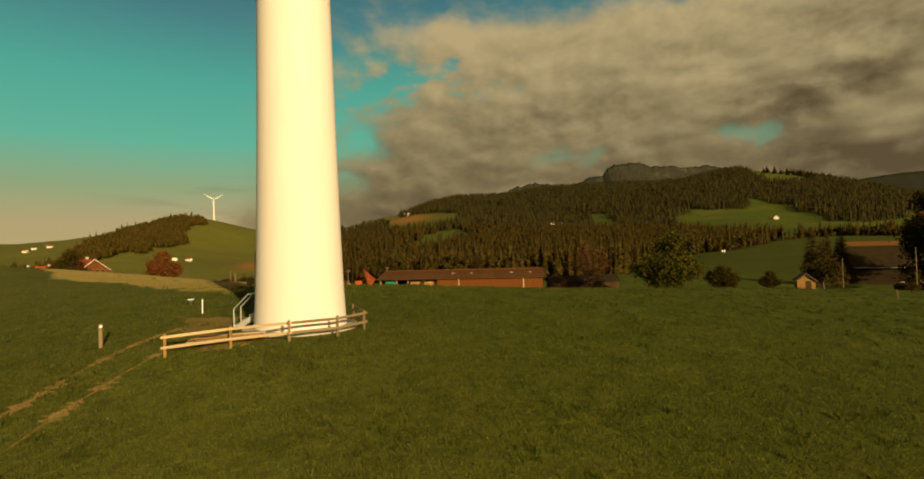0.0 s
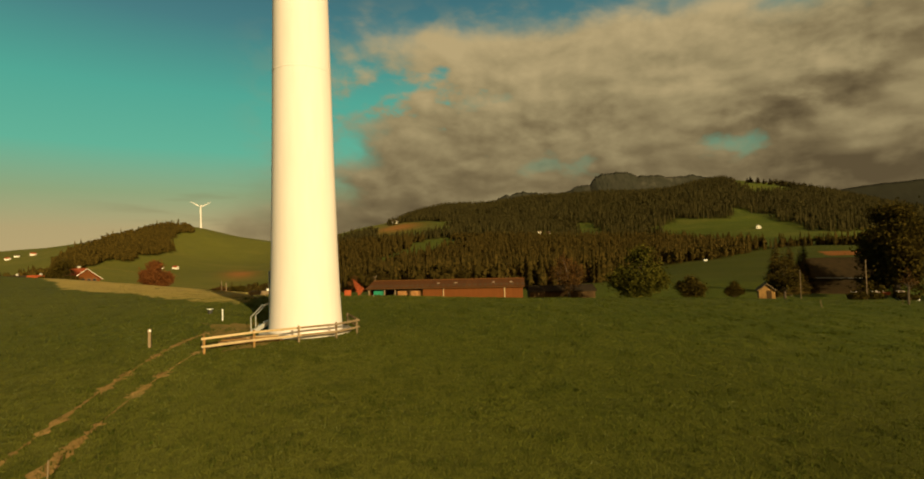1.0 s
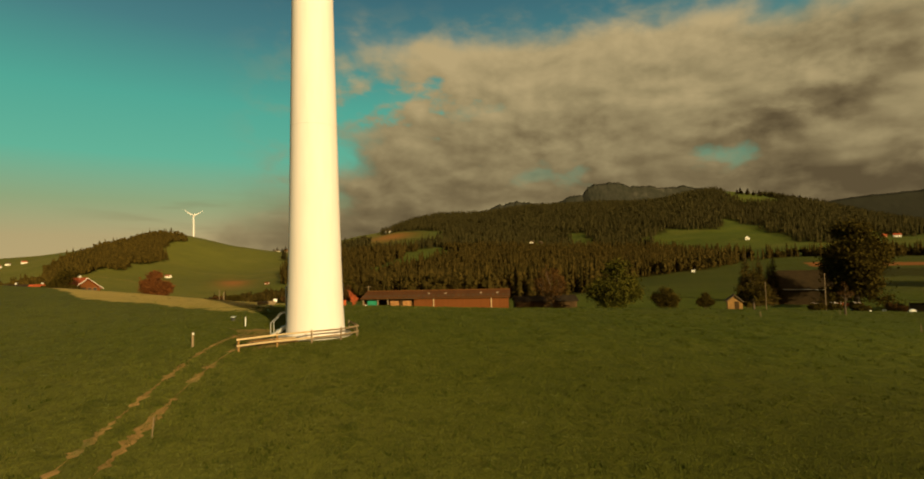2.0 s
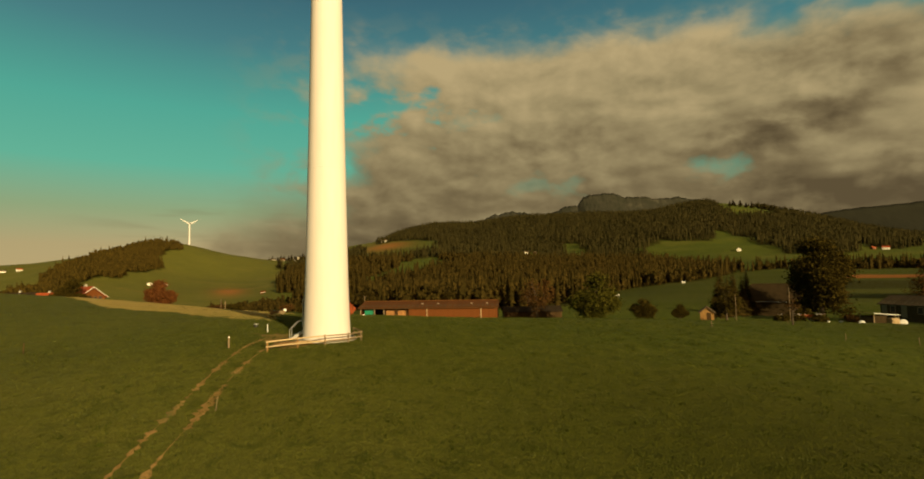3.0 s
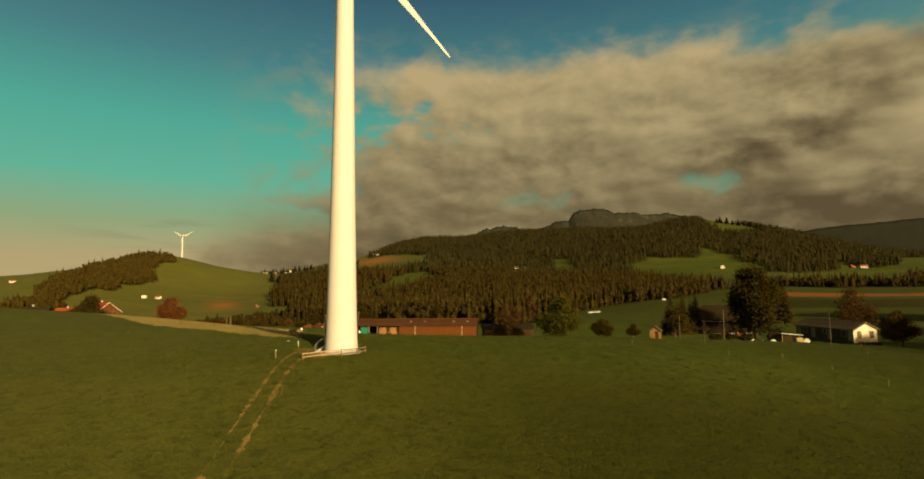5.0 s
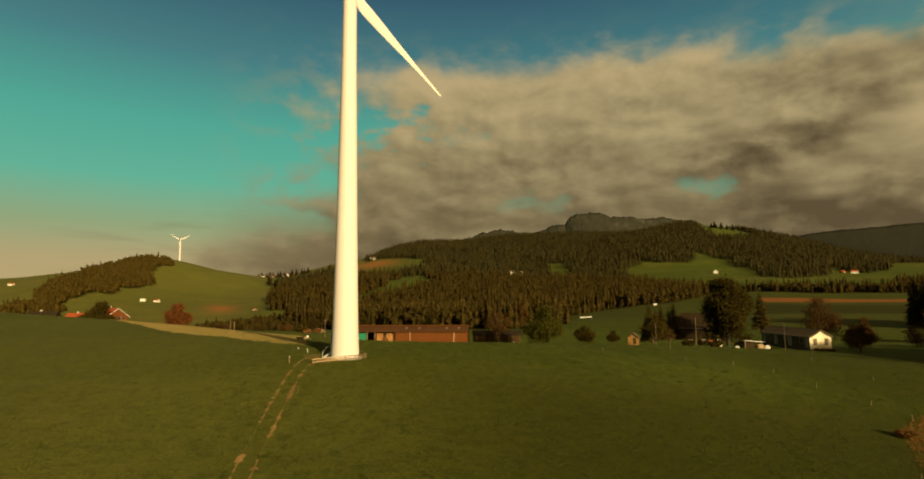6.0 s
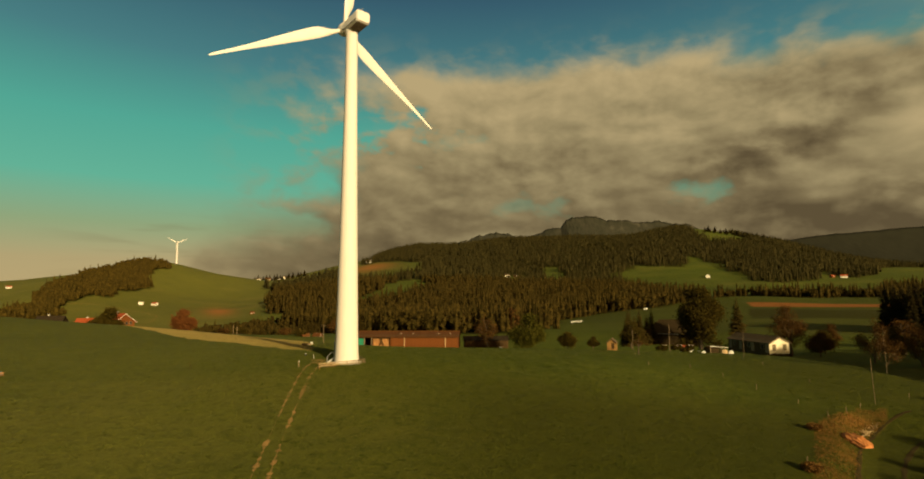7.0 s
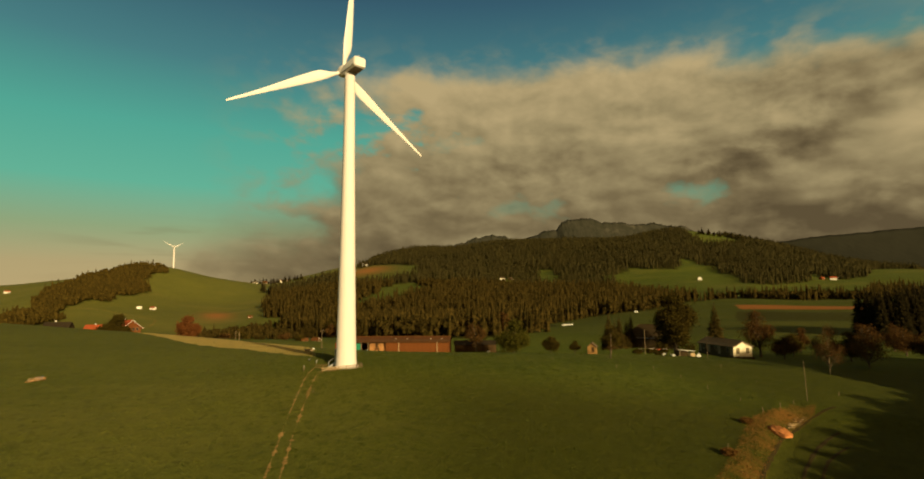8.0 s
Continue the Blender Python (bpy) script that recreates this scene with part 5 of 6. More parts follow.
def broadleaf(x, y, h, w, leaf, label, seed, z=None, dense=26, bark=None, name="tree", trunk=0.16, size=0.34, group="", skirt=0.0, girth=0.028):
    """A broad-leaved tree: tapered trunk, forking limbs, a crown of many small leaf tufts with an uneven outline."""
    rng = random.Random(seed)
    t = thing(name, label, "tree", pose(x, y, gz(x, y) if z is None else z, 0, 0, rng.uniform(0, 360)), group)
    s, tips = Shape(), []
    th = h * trunk
    r = girth * h
    s.rod((0, 0, -0.5), (0, 0, th * 0.5), r * 1.25, r, 10, False)
    s.rod((0, 0, th * 0.5), (0.02 * h, 0.01 * h, th), r, r * 0.85, 10, False)
    for k in range(7):
        a = 2 * math.pi * k / 7 + rng.uniform(-0.3, 0.3)
        up = rng.uniform(0.35, 1.2)
        d = Vector((math.cos(a), math.sin(a), up)).normalized()
        limb(s, Vector((0.01 * h, 0, th * rng.uniform(0.75, 1.0))), d, h * rng.uniform(0.17, 0.24), r * 0.5, 2, rng, tips)
    limb(s, Vector((0.02 * h, 0.01 * h, th)), Vector((0.05, 0, 1)), h * 0.24, r * 0.7, 2, rng, tips)
    top = max(p.z for p in tips)
    wide = max(math.hypot(p.x, p.y) for p in tips)
    kz, kx = (h * 0.93 - th * 0.6) / (top - th * 0.6), (w / 2 * 0.9) / wide
    fit = lambda p: Vector((p[0] * (kx if p[2] > th else 1), p[1] * (kx if p[2] > th else 1), th * 0.6 + (p[2] - th * 0.6) * kz if p[2] > th * 0.6 else p[2]))
    s.v = [tuple(fit(p)) for p in s.v]
    tips = [fit(p) for p in tips]
    part("trunk", s, bark or M_BARK, t, "bare branching trunk", True)
    low = [Vector((math.cos(a) * q * w * 0.36, math.sin(a) * q * w * 0.36, h * z)) for a, q, z in ((rng.uniform(0, 6.28), rng.uniform(0.3, 1.0), rng.uniform(skirt, 0.5)) for _ in range(len(tips) // 3 if skirt else 0))]
    part("crown", leaf_cloud(tips + low, 0.075 * w, dense, size, rng), leaf, t)
    return t


def bush(x, y, h, w, label, leaf, seed, z=None):
    rng = random.Random(seed)
    t = thing("bush", label, "bush", pose(x, y, gz(x, y) if z is None else z))
    s, tips = Shape(), []
    for k in range(9):
        a = 2 * math.pi * k / 9 + rng.uniform(-0.3, 0.3)
        d = Vector((math.cos(a) * 0.6, math.sin(a) * 0.6, rng.uniform(0.5, 1.1))).normalized()
        limb(s, Vector((0, 0, -0.05)), d, 0.42 * h, 0.02 * h, 1, rng, tips)
    tips = [Vector((p.x * w / h * 0.8, p.y * w / h * 0.8, min(p.z, h * 0.85))) for p in tips] + [Vector((rng.uniform(-0.35, 0.35) * w, rng.uniform(-0.35, 0.35) * w, rng.uniform(0.1, 0.6) * h)) for _ in range(14)]
    part("stems", s, M_BARK, t)
    part("crown", leaf_cloud(tips, 0.09 * w, 26, 0.09 * min(h, 2.6) + 0.06, rng), leaf, t)
    return t


def spruce_meshes(h, w, seed, mat, dome=1.15):
    """Trunk and needle-branch meshes of one spruce."""
    rng = random.Random(seed)
    tr = Shape().rod((0, 0, -0.5), (0, 0, h * 0.97), 0.016 * h, 0.02, 8, False)
    v, f = [], []
    n = int(h * 2.4)
    for i in range(n):
        z = h * (0.06 + 0.93 * i / n)
        reach = w / 2 * (1 - (i / n) ** dome) ** 0.9 + 0.12
        m = 7 if i < n * 0.8 else 5
        for k in range(m):
            a = 2 * math.pi * (k + rng.random()) / m
            q = reach * rng.uniform(0.6, 1.15)
            d, sd = Vector((math.cos(a), math.sin(a), 0)), Vector((-math.sin(a), math.cos(a), 0))
            drop = q * rng.uniform(0.22, 0.5)
            p0, p1, p2 = Vector((0, 0, z)), d * q * 0.55 + Vector((0, 0, z - drop * 0.35)), d * q + Vector((0, 0, z - drop * 0.8))
            b = q * rng.uniform(0.22, 0.34) + 0.06
            j = len(v)
            v += [tuple(p0), tuple(p1 + sd * b - Vector((0, 0, b * 0.5))), tuple(p2), tuple(p1 - sd * b - Vector((0, 0, b * 0.5))), tuple(p1 + Vector((0, 0, 0.05)))]
            f += [(j, j + 1, j + 4), (j + 1, j + 2, j + 4), (j + 2, j + 3, j + 4), (j + 3, j, j + 4)]
    s = Shape()
    s.v, s.f = v, f
    return tr.mesh("trunk", M_BARK), s.mesh("needles", mat)


def spruce(x, y, h, w, label, meshes, base_h, z=None, group=""):
    t = thing("spruce", label, "tree", pose(x, y, gz(x, y) if z is None else z, 0, 0, (x * 37 + y * 11) % 360), group)
    k = h / base_h
    for name, me in zip(("trunk", "needles"), meshes):
        part(name, me, None, t, at=Matrix.Diagonal((w * k, w * k, k, 1)))
    return t


long_barn()
low_shed()
white_house()
hut()
dark_barn()
cart_shed()
for x, y, r in ((79.6, 45.8, 0.62), (73.4, 46.2, 0.55)):
    bale(x, y, -4.95, r * 0.85, 60)
bale(28.6, 68.5, gz(28.6, 68.5) - 0.1, 0.5, 20)
for k in range(7):
    x, y = 103.5 + 1.3 * k, 308 + 0.5 * k + 1.2 * math.sin(k * 0.9)
    bale(x, y, gz(x, y) - 0.1, 0.62, 30)
bale(200.0, 423, gz(200, 423), 0.9, 0)
bale(202.0, 423.6, gz(202.0, 423.6), 0.9, 0)

chalet(-114.6, 135.3, -4.4, -28, 0.78, M_BROWNBOARD, M_REDTILE, "red-roofed wooden farmhouse with white bargeboards")
chalet(-124.5, 134, -5.0, 10, 0.64, M_REDBROWN, M_REDTILE, "brown farm building with a red tiled roof")
chalet(-52.5, 176, gz(-52.5, 176) - 0.9, 35, 0.27, M_BROWNBOARD, M_BROWNROOF, "small brown house with a brown roof in the hollow")
chalet(-47.5, 179, gz(-47.5, 179) - 0.9, -20, 0.30, M_BROWNBOARD, M_BROWNROOF, "small brown house with a brown roof in the hollow")
chalet(-174, 182, -7.6, 15, 0.85, M_DARKWOOD, M_DARKROOF, "dark wooden barn with a low dark roof")
far_house(-400, 653, 15, 0.42, M_WHITEWALL, M_WHITEWALL, "small white farm building on the green slope")
far_house(-386, 661, -10, 0.52, M_WHITEWALL, M_REDTILE, "white farmhouse with a red roof on the green slope")
far_house(-215, 555, 20, 0.4, M_BROWNBOARD, M_BROWNROOF, "brown-roofed house at the edge of the wood")
far_house(144, 1094, 15, 0.9, M_WHITEWALL, M_GREYROOF, "white farmhouse in a clearing of the forest")
far_house(165, 1100, 60, 0.8, M_DARKWOOD, M_GREYROOF, "dark barn beside a white farmhouse in the forest")
far_house(-216, 1462, 0, 1.3, M_WHITEWALL, M_GREYROOF, "white house on the skyline pasture")
far_house(493, 888, -116, 0.8, M_WHITEWALL, M_GREYROOF, "lone white house on the pasture slope")
far_house(729, 862, -30, 0.8, M_WHITEWALL, M_REDTILE, "large white farmhouse with a red roof on the pasture")
far_house(712, 868, 20, 0.65, M_BROWNBOARD, M_REDTILE, "brown barn with a red roof on the pasture")
far_house(372, 600, 10, 0.5, M_OLDWOOD, M_GREYROOF, "small grey shed beside the spruce belt")
for k, (x, y, s) in enumerate(((-473, 1300, 1.0), (-455, 1318, 1.1), (-432, 1338, 0.9), (-420, 1345, 1.2), (-402, 1350, 1.0))):
    far_house(x, y, 25 * k, 0.85 * s, (M_CREAM, M_OLDWOOD, M_WHITEWALL)[k % 3], (M_GREYROOF, M_BROWNROOF)[k % 2], "white house of a hilltop hamlet")
for k, (x, y, s) in enumerate(((-690, 748, 0.5), (-702, 778, 0.5), (-682, 784, 0.55))):
    far_house(x, y, 30 * k, s, M_WHITEWALL, (M_REDTILE, M_GREYROOF)[k % 2], "white house on the far green ridge")

broadleaf(35.0, 62.2, 9.0, 9.2, L_GREEN, "dense round green tree in front of the wood", 31, -5.3, 150, size=0.21, skirt=0.14)
broadleaf(47.8, 73.5, 4.4, 5.4, L_DARK, "small dark green fruit tree", 32, -6.1, 90, size=0.17, skirt=0.2)
broadleaf(86.8, 75.5, 17.2, 13.2, L_DARK, "huge dark green lime tree beside the barn", 33, -6.3, 330, size=0.27, skirt=0.06)
broadleaf(25.3, 72.0, 8.8, 7.0, L_TAWNY, "thin-leaved tawny tree beside the barn", 34, -5.6, 34, size=0.16)
broadleaf(-84.6, 126, 8.0, 8.8, L_RUST, "round rust-red autumn tree", 35, -4.4, 170, size=0.28, skirt=0.06)
broadleaf(-110.8, 124, 11.6, 10.4, L_DARK, "dark green tree between the farm buildings", 36, -7.0, 130, size=0.29, skirt=0.08)
broadleaf(-117.5, 127, 7.2, 6.5, L_DARK, "low dark tree beside the red-roofed house", 37, -6.0, 80, size=0.24, skirt=0.1)
broadleaf(54.5, 71, 3.4, 3.2, L_DARK, "small dark shrub-like tree beside the hut", 38, -6.0, 60, size=0.14)
broadleaf(67.5, 78, 7.0, 7.5, L_DARK, "dark shrubby tree beside the hut", 39, -6.1, 40, size=0.2)
broadleaf(116, 80, 14.5, 11.0, L_TAWNY, "sparse tawny autumn tree behind the house", 40, -8.6, 90, size=0.17, skirt=0.15)
broadleaf(143, 101, 8.0, 7.6, L_TAWNY, "small tawny orchard tree", 41, -9.6, 70, size=0.19)
broadleaf(107, 38, 9.5, 7.6, L_TAWNY, "thin orchard tree with autumn leaves", 42, -6.0, 40, size=0.14, girth=0.018)
broadleaf(92.3, 17.4, 8.8, 5.6, L_TAWNY, "slender birch with thin autumn leaves", 43, None, 34, M_OLDWOOD, size=0.11, girth=0.010)
broadleaf(113, 33, 8.0, 9.0, L_TAWNY, "low brown-leaved orchard tree", 44, -6.3, 50, size=0.15)
broadleaf(112, 62, 6.0, 8.0, L_TAWNY, "round tawny orchard tree", 46, -7.4, 70, size=0.17)
broadleaf(148, 77, 9.5, 9.5, L_TAWNY, "broad tawny orchard tree", 47, -8.6, 70, size=0.18)
for k, (x, y) in enumerate(((78.5, 52), (74, 55), (82, 58), (70, 60))):
    bush(x, y + 2, 1.5, 2.6, "flowering garden bush near the farm", (L_TAWNY, L_DARK)[k % 2], 60 + k, -5.6)
for k, (x, y) in enumerate(((72.5, 66.5), (74.6, 65.2), (76.4, 66.6), (78.8, 64.8))):
    fb = bush(x, y, 1.3 + 0.2 * (k % 2), 1.9, "leafy garden bush in white bloom beside the barn", L_DARK, 90 + k, -5.75)
    brng = random.Random(400 + k)
    part("blossoms", leaf_cloud([Vector((brng.uniform(-0.8, 0.8), brng.uniform(-0.8, 0.5), brng.uniform(0.5, 1.35))) for _ in range(9)], 0.07, 6, 0.09, brng), L_BLOSSOM, fb, "white blossoms")
broadleaf(52.4, 30.0, 3.8, 1.9, L_TAWNY, "young slender tree with a thin crown in the pasture", 70, None, 4, size=0.09, trunk=0.5)
post(51.6, 29.7, 0.55, M_OLDWOOD, "short wooden stake beside a young tree", 0.05)
for k in range(16):
    x, y = -55 - 9 * k + 6 * math.sin(k * 3.1), 176 + 5 * math.sin(k * 1.7) + 0.4 * k
    if abs(x + 107) > 8 and abs(x + 126) > 7 and x > -190:
        bush(x, y, 3.0 + math.sin(k * 2.3), 5.5, "scrubby hedge bush below the field", (L_DARK, L_TAWNY, L_MIXED)[k % 3], 80 + k)
for k in range(15):
    x, y = -66 + 8.3 * k + 5 * math.sin(k * 2.7), 232 + 14 * math.sin(k * 1.3) + 0.2 * (k - 10) ** 2 * 0.3
    broadleaf(x, y, 10 + 3 * math.sin(k * 1.9), 8.5, (L_MIXED, L_DARK, L_TAWNY, L_MIXED)[k % 4], "tree at the edge of the wood behind the barn", 120 + k, None, 50, size=0.34, skirt=0.1, group="wood-edge trees")

for k, (x, y, h, w) in enumerate(((160, 76, 8.5, 9.0), (132, 88, 7.0, 8.0), (170, 92, 9.0, 10.0), (122, 50, 7.5, 7.0), (152, 60, 8.0, 8.5))):
    broadleaf(x, y, h, w, (L_TAWNY, L_DARK)[k % 2], "autumn orchard tree in the shaded meadow", 300 + k, None, 60, size=0.19, skirt=0.2, group="orchard trees")
SP = [spruce_meshes(16, 6.4, s, L_SPRUCE) for s in (1, 2, 3)]
for k, (x, y, h, w) in enumerate(((68.2, 82.0, 11.6, 1.25), (70.6, 83.5, 9.6, 1.1), (77.5, 88.0, 11.2, 1.25), (66.4, 80.5, 6.5, 1.3), (72.4, 84.5, 11.0, 1.3), (75.0, 85.5, 9.4, 1.3))):
    spruce(x, y, h, w, "dark spruce beside the timber barn", SP[k % 3], 16, -6.3, "farm spruces")
spruce(124.5, 124.5, 14.6, 1.35, "single dark spruce behind the house", SP[1], 16, -6.6)
# this group's shade comes from its near-black needle colour
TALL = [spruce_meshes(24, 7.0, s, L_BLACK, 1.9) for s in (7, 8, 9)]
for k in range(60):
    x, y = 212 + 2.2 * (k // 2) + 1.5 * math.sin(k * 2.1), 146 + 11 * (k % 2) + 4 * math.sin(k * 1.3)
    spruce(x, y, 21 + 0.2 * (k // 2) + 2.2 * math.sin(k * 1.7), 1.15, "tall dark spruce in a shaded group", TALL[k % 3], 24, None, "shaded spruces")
OLD = [spruce_meshes(16, 6.4, s, L_BLACK, 3.2) for s in (4, 5, 6)]
# the wood beside the pasture, three deep, whose evening shade falls over the meadow beyond the bank
ACROSS, AWAY = Vector((0.863, 0.505)), Vector((-0.505, 0.863))
for k in range(200):
    u, row = 29 + 2.5 * (k // 4) + 0.8 * math.sin(k * 2.3), k % 4
    v = -122 - 6 * row + 1.5 * math.sin(k * 1.9)
    p = ACROSS * u + AWAY * v
    tip = float(np.interp(u, [28, 33, 50, 60, 64, 71, 79, 86, 88.4, 89.2, 95, 100, 125], [-60, -58.5, -52, -46, -42, -38.5, -41, -36, -30, -22, -6, 10, 28])) + 3.6 * math.sin(k * 2.7) - 4 * row
    h = (tip - v) * 0.258 - 6.5 - gz(p.x, p.y)
    spruce(p.x, p.y, h, 2.2, "old round-topped spruce of the wood beside the pasture", OLD[k % 3], 16, None, "pasture-side spruces")


for k in range(20):
    u = radians(26.2 + 4.6 * (k / 19) + (0.5 if k > 7 else 0.0) + 0.12 * math.sin(k * 2.9))
    x, y = 16 + (2080 + 30 * math.sin(k * 1.7)) * math.sin(u), -87 + (2080 + 30 * math.sin(k * 1.7)) * math.cos(u)
    spruce(x, y, 19 + 6 * math.sin(k * 2.1), 1.9, "dark spruce in a row along the hilltop meadow", SP[k % 3], 16, None, "hilltop spruces")
for k in range(22):
    x, y = -490 + 5.5 * k + 6 * math.sin(k * 3.3), 1322 + 1.6 * k + 12 * math.sin(k * 2.2)
    spruce(x, y, 14 + 5 * math.sin(k * 1.9), 1.7, "spruce beside the hilltop hamlet", SP[k % 3], 16, None, "hamlet spruces")


# ---- small things in the pasture ----
def debris():
    t = thing("board_pile", "loose pale boards with a scrap of blue sheet in the grass", "boards", on_ground(-45.6, -3.6, 15, 0.02))
    rng = random.Random(3)
    for k in range(11):
        c = (rng.uniform(-0.5, 0.5), rng.uniform(-1.2, 0.6), 0.06 + 0.04 * k)
        m = Matrix.Translation(c) @ Matrix.Rotation(rng.uniform(-0.5, 0.5), 4, "Z") @ Matrix.Rotation(rng.uniform(-0.10, 0.10), 4, "Y")
        part("board", Shape().box((0, 0, 0), (rng.uniform(0.9, 1.9), 0.18, 0.04), 0, 0.004, m), M_STACK if k % 3 else M_NEWWOOD, t)
    part("sheet", Shape().loft([[(-0.6 + 0.25 * i, 0.9 + 0.12 * math.sin(i * 2 + j), 0.1 + 0.35 * j + 0.05 * math.sin(3 * i)) for i in range(5)] + [(-0.6 + 0.25 * i, 1.0 + 0.12 * math.sin(i * 2 + j), 0.1 + 0.35 * j) for i in reversed(range(5))] for j in range(2)]), M_BLUE, t, "crumpled blue sheet")


def trough():
    t = thing("feed_trough", "long low dark feed trough with a white end", "trough", on_ground(-11.4, 22.2, 12) @ Matrix.Scale(0.72, 4))
    part("tub", Shape().loft([[(-1.2, -0.3, 0.25), (1.1, -0.3, 0.25), (1.1, 0.3, 0.25), (-1.2, 0.3, 0.25)], [(-1.3, -0.4, 0.7), (1.2, -0.4, 0.7), (1.2, 0.4, 0.7), (-1.3, 0.4, 0.7)]]), M_OLDWOOD, t)
    part("sack", Shape().box((1.1, 0, 0.75), (0.5, 0.6, 0.5), 0.1, 0.12), M_WHITEFILM, t, "white sack on the end")
    for sx in (-0.9, 0.8):
        part("leg", Shape().box((sx, 0, 0.1), (0.1, 0.7, 0.4)), M_OLDWOOD, t)


def heap(x, y):
    """A long tipped load of earth lying down the side of the ditch."""
    rng = np.random.default_rng(8)
    n, rings = 28, []
    for k in range(13):
        t = k / 12
        w, h = 1.15 * (math.sin(math.pi * min(1, 0.08 + 0.92 * t)) ** 0.55) + 0.05, 0.95 * math.sin(math.pi * (0.05 + 0.9 * t)) ** 0.7
        row = []
        for a in np.linspace(0, math.pi, n):
            g = 1 + 0.10 * rng.normal()
            row.append((w * g * math.cos(a), -2.1 + 4.2 * t + 0.06 * rng.normal(), h * g * math.sin(a) ** 0.8 - 0.25))
        rings.append(row)
    ob = part("earth_heap", Shape().loft(rings), M_HEAP, None, soft=True, at=on_ground(x, y, 8))
    tagged(ob, "long heap of fresh orange-brown earth in the ditch", "earth heap")


def branch_pile(x, y):
    t = thing("branch_pile", "straggling row of cut pale branches beside the heap", "branches", on_ground(x, y, 42))
    rng = random.Random(12)
    for k in range(44):
        u = rng.uniform(-3.6, 3.6)
        a, p = rng.uniform(0, 6.3), Vector((u, rng.uniform(-0.5, 0.5), rng.uniform(0.02, 0.25)))
        d = Vector((math.cos(a), 0.5 * math.sin(a), rng.uniform(-0.05, 0.9) if u > 0 else rng.uniform(-0.05, 0.3)))
        part("branch", Shape().rod(p - d * 0.3, p + d * rng.uniform(0.5, 1.2), 0.032, 0.010, 5), M_NEWWOOD if k % 3 else M_OLDWOOD, t)


def hay_rake():
    t = thing("hay_rake", "red hay rake with folded arms beside the barn", "farm machine", pose(-15.4, 75.5, -6.4, 0, 0, 15) @ Matrix.Scale(1.5, 4))
    part("frame", Shape().box((0, 0, 0.8), (2.6, 0.25, 0.2)).box((0, -0.9, 0.6), (0.2, 2.0, 0.2)), M_REDTILE, t)
    part("mast", Shape().rod((0.7, 0, 0.8), (0.7, 0.05, 3.0), 0.08, 0.06, 8), M_REDTILE, t)
    part("hopper", Shape().box((-0.6, 0, 1.68), (0.85, 0.6, 1.6), 0, 0.05), M_REDTILE, t)
    for k in range(5):
        part("arm", Shape().rod((1.40 - 0.10 * k, 0, 2.50 - 0.16 * k), (0.05 + 0.08 * k, 0.1, 3.80 - 0.36 * k), 0.09, 0.06, 6), M_REDTILE, t)
    for sx in (-0.9, 0.9):
        part("wheel", Shape().rod((sx, -0.5, 0.35), (sx, -0.3, 0.35), 0.35, 0.35, 14), M_BLACK, t)


def tubs():
    rng = random.Random(17)
    for k in range(4):
        ob = part("tub", Shape().rod((0, 0, 0), (0, 0, 0.45), 0.25, 0.32, 12), M_WHITEFILM, None, at=pose(73.5 + 1.1 * k + rng.uniform(-0.4, 0.4), 57 + rng.uniform(-1.5, 2), -5.45))
        tagged(ob, "white plastic tub in the farm garden", "tub", "garden tubs")


def trailer():
    t = thing("trailer", "small red farm trailer parked beside the lime tree", "trailer", pose(79.5, 69.5, -6.05, 0, 0, 12))
    part("bed", Shape().box((0, 0, 0.6), (2.2, 1.2, 0.12), 0, 0.02), M_REDPAINT, t)
    for y in (-0.58, 0.58):
        part("side_board", Shape().box((0, y, 0.85), (2.2, 0.05, 0.4), 0, 0.01), M_REDPAINT, t)
    for x in (-1.08, 1.08):
        part("end_board", Shape().box((x, 0, 0.85), (0.05, 1.1, 0.4), 0, 0.01), M_REDPAINT, t)
    for y in (-0.65, 0.65):
        part("wheel", Shape().rod((0, y - 0.08, 0.3), (0, y + 0.08, 0.3), 0.3, 0.3, 14), M_BLACK, t)
    part("drawbar", Shape().box((1.6, 0, 0.5), (1.1, 0.08, 0.08)), M_BLACK, t)


hay_rake()
trailer()
tubs()
debris()
trough()
heap(60.4, -15.4)
branch_pile(66.3, -10.5)
for k, (x, y) in enumerate(((57.3, -13.6), (47.2, -27.6))):
    bush(x, y, 0.85, 1.5, "dry brown scrub on the bank", L_BRACKEN, 200 + k)


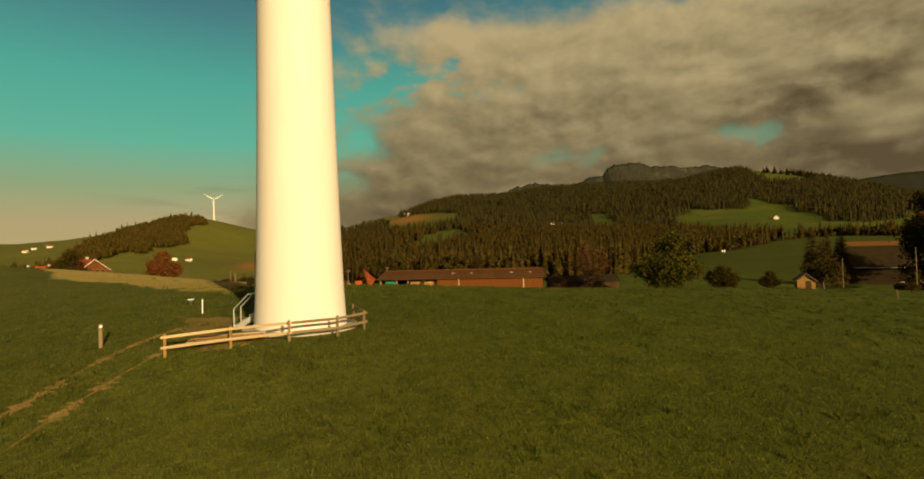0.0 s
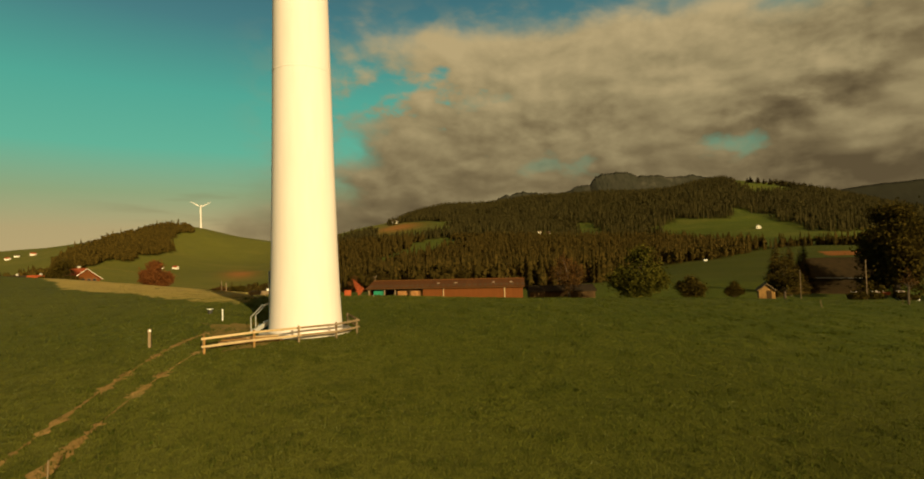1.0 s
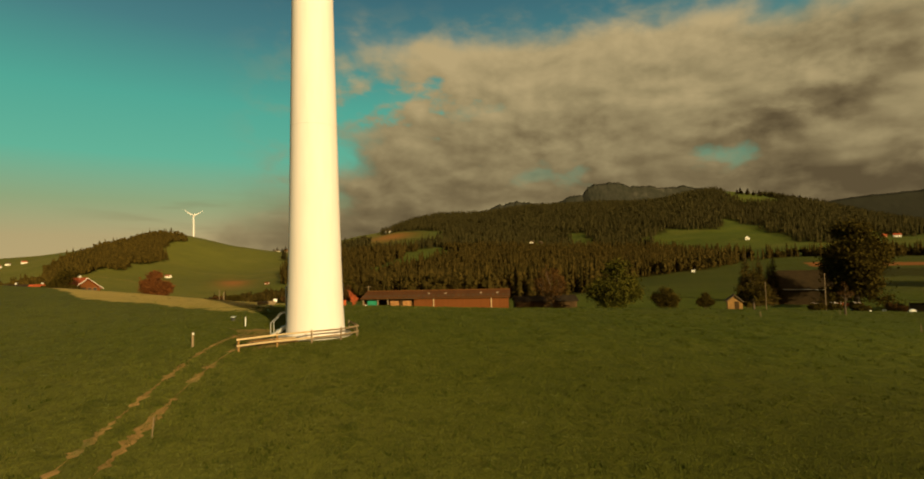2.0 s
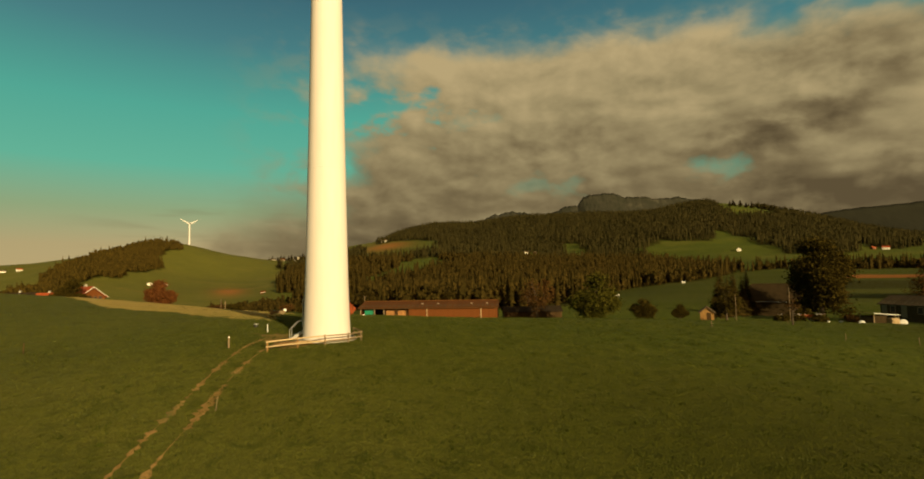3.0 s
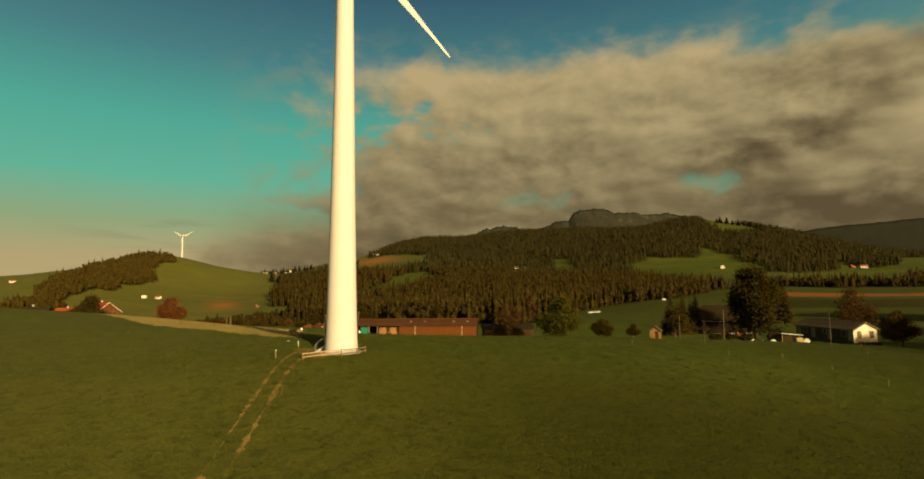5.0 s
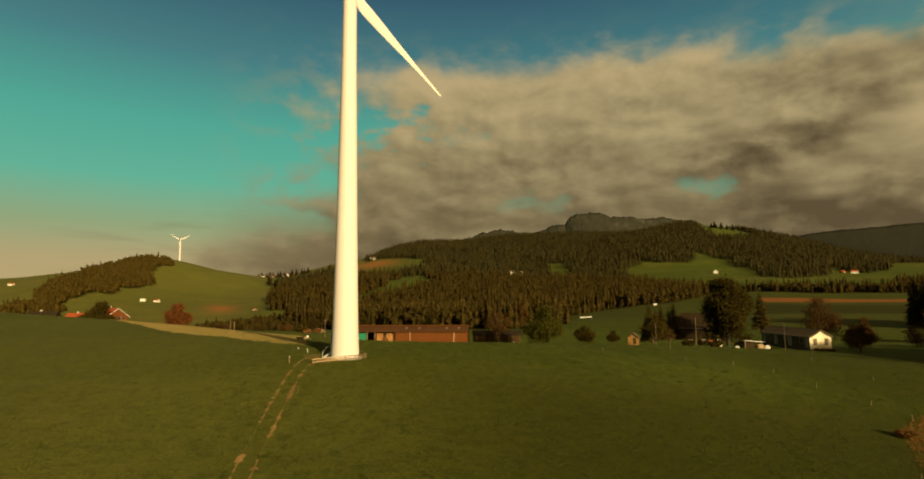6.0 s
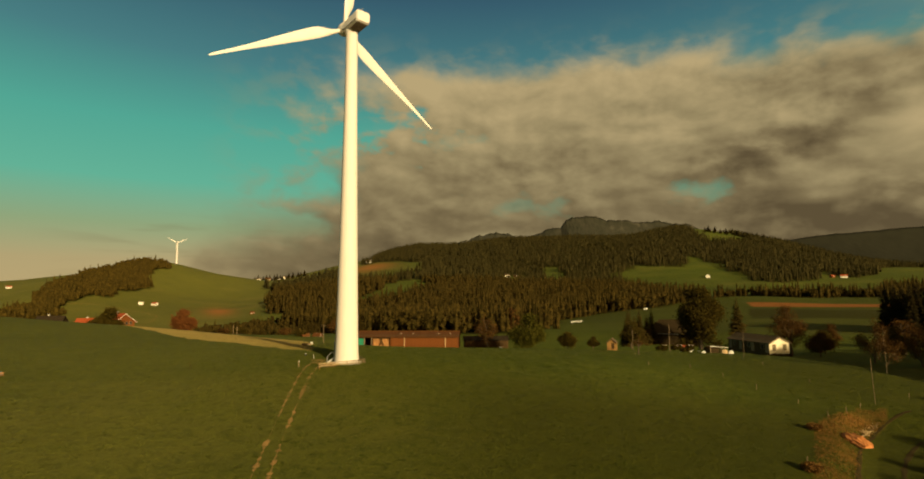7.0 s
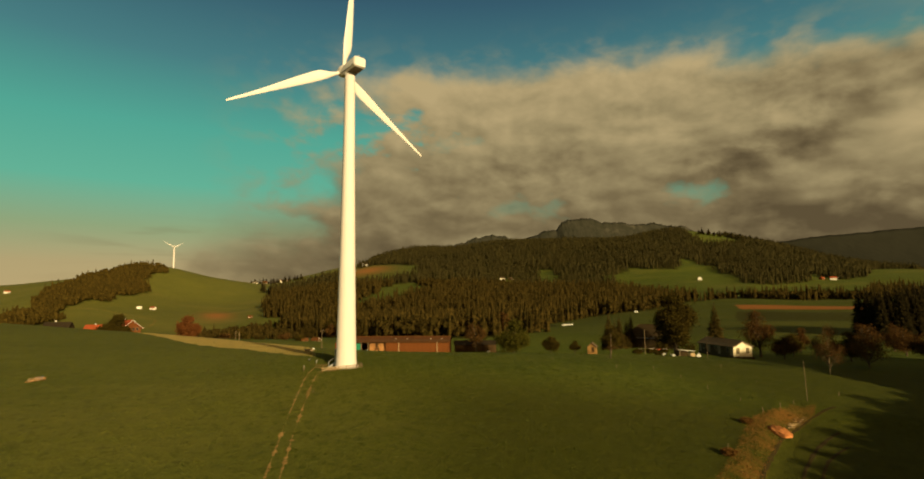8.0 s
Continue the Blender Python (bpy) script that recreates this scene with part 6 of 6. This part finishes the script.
# ---- grass ----
def tufts(name, label, count, place, lo, hi, mat, seed, blades=3):
    """Bent blades in small tufts, set on the ground."""
    rng = np.random.default_rng(seed)
    x, y = place(rng, count)
    z = height(x, y)
    keep = np.hypot(x, y) > 2.3
    x, y, z = x[keep], y[keep], z[keep]
    n = len(x)
    V, Fc = [], []
    for b in range(blades):
        a = rng.uniform(0, 6.283, n)
        h = rng.uniform(lo, hi, n)
        lean = h * rng.uniform(0.2, 0.9, n)
        w = h * rng.uniform(0.10, 0.20, n)
        ox, oy = x + rng.normal(0, 0.05, n), y + rng.normal(0, 0.05, n)
        ca, sa = np.cos(a), np.sin(a)
        p0 = np.stack([ox - w * sa, oy + w * ca, z - 0.01], -1)
        p1 = np.stack([ox + w * sa, oy - w * ca, z - 0.01], -1)
        p2 = np.stack([ox + lean * ca, oy + lean * sa, z + h], -1)
        base = 3 * n * b
        V += [p0, p1, p2]
        k = np.arange(n)
        Fc.append(np.stack([base + k, base + n + k, base + 2 * n + k], -1))
    return from_arrays(name, np.concatenate(V), np.concatenate(Fc), mat, label, "grass", "stuff")


def spread(cx, cy, reach):
    """Thickest about a place, thinning evenly outwards."""
    def placed(rng, n):
        d, a = rng.gamma(2.0, reach, n), rng.uniform(0, 2 * math.pi, n)
        return cx + d * np.sin(a), cy + d * np.cos(a)
    return placed


near_field, mid_field = spread(5, -6, 10.5), spread(15, -45, 17.0)


def clumps(place):
    """Gathers a spread into loose clumps of about six."""
    def gathered(rng, n):
        x, y = place(rng, n // 6)
        return np.repeat(x, 6) + rng.normal(0, 0.22, len(x) * 6), np.repeat(y, 6) + rng.normal(0, 0.22, len(x) * 6)
    return gathered


def bank_place(rng, n):
    x, y = rng.uniform(28, 78, n * 6), rng.uniform(-56, -2, n * 6)
    ok = inside(BANK, x, y)
    return x[ok][:n], y[ok][:n]


tufts("meadow_grass", "short uneven meadow grass", 170000, near_field, 0.03, 0.075, L_GRASS, 51)
tufts("meadow_grass", "short uneven meadow grass", 130000, mid_field, 0.04, 0.10, L_GRASS, 52)
tufts("bank_grass", "long dry orange-brown grass on the ditch bank", 4500, bank_place, 0.05, 0.20, L_DRY, 53, 4)
tufts("bank_grass", "short brown-green grass on the ditch bank", 3000, bank_place, 0.07, 0.2, L_COARSE, 56, 4)
tufts("meadow_herbs", "pale broad-leaved herbs among the grass", 9000, clumps(near_field), 0.02, 0.05, L_PALE, 57, 4)
tufts("meadow_herbs", "pale broad-leaved herbs among the grass", 7000, clumps(mid_field), 0.03, 0.06, L_PALE, 58, 4)
tufts("coarse_grass", "scattered coarse dark grass tufts in the pasture", 2400, clumps(near_field), 0.06, 0.12, L_COARSE, 54, 5)
tufts("coarse_grass", "scattered coarse dark grass tufts in the pasture", 9000, clumps(mid_field), 0.08, 0.17, L_COARSE, 55, 5)
# extra dark tufts stand in for small hummock shadows on the grass
tufts("coarse_grass", "scattered coarse dark grass tufts in the pasture", 7000, clumps(spread(26, 10, 15.0)), 0.06, 0.16, L_COARSE, 59, 5)
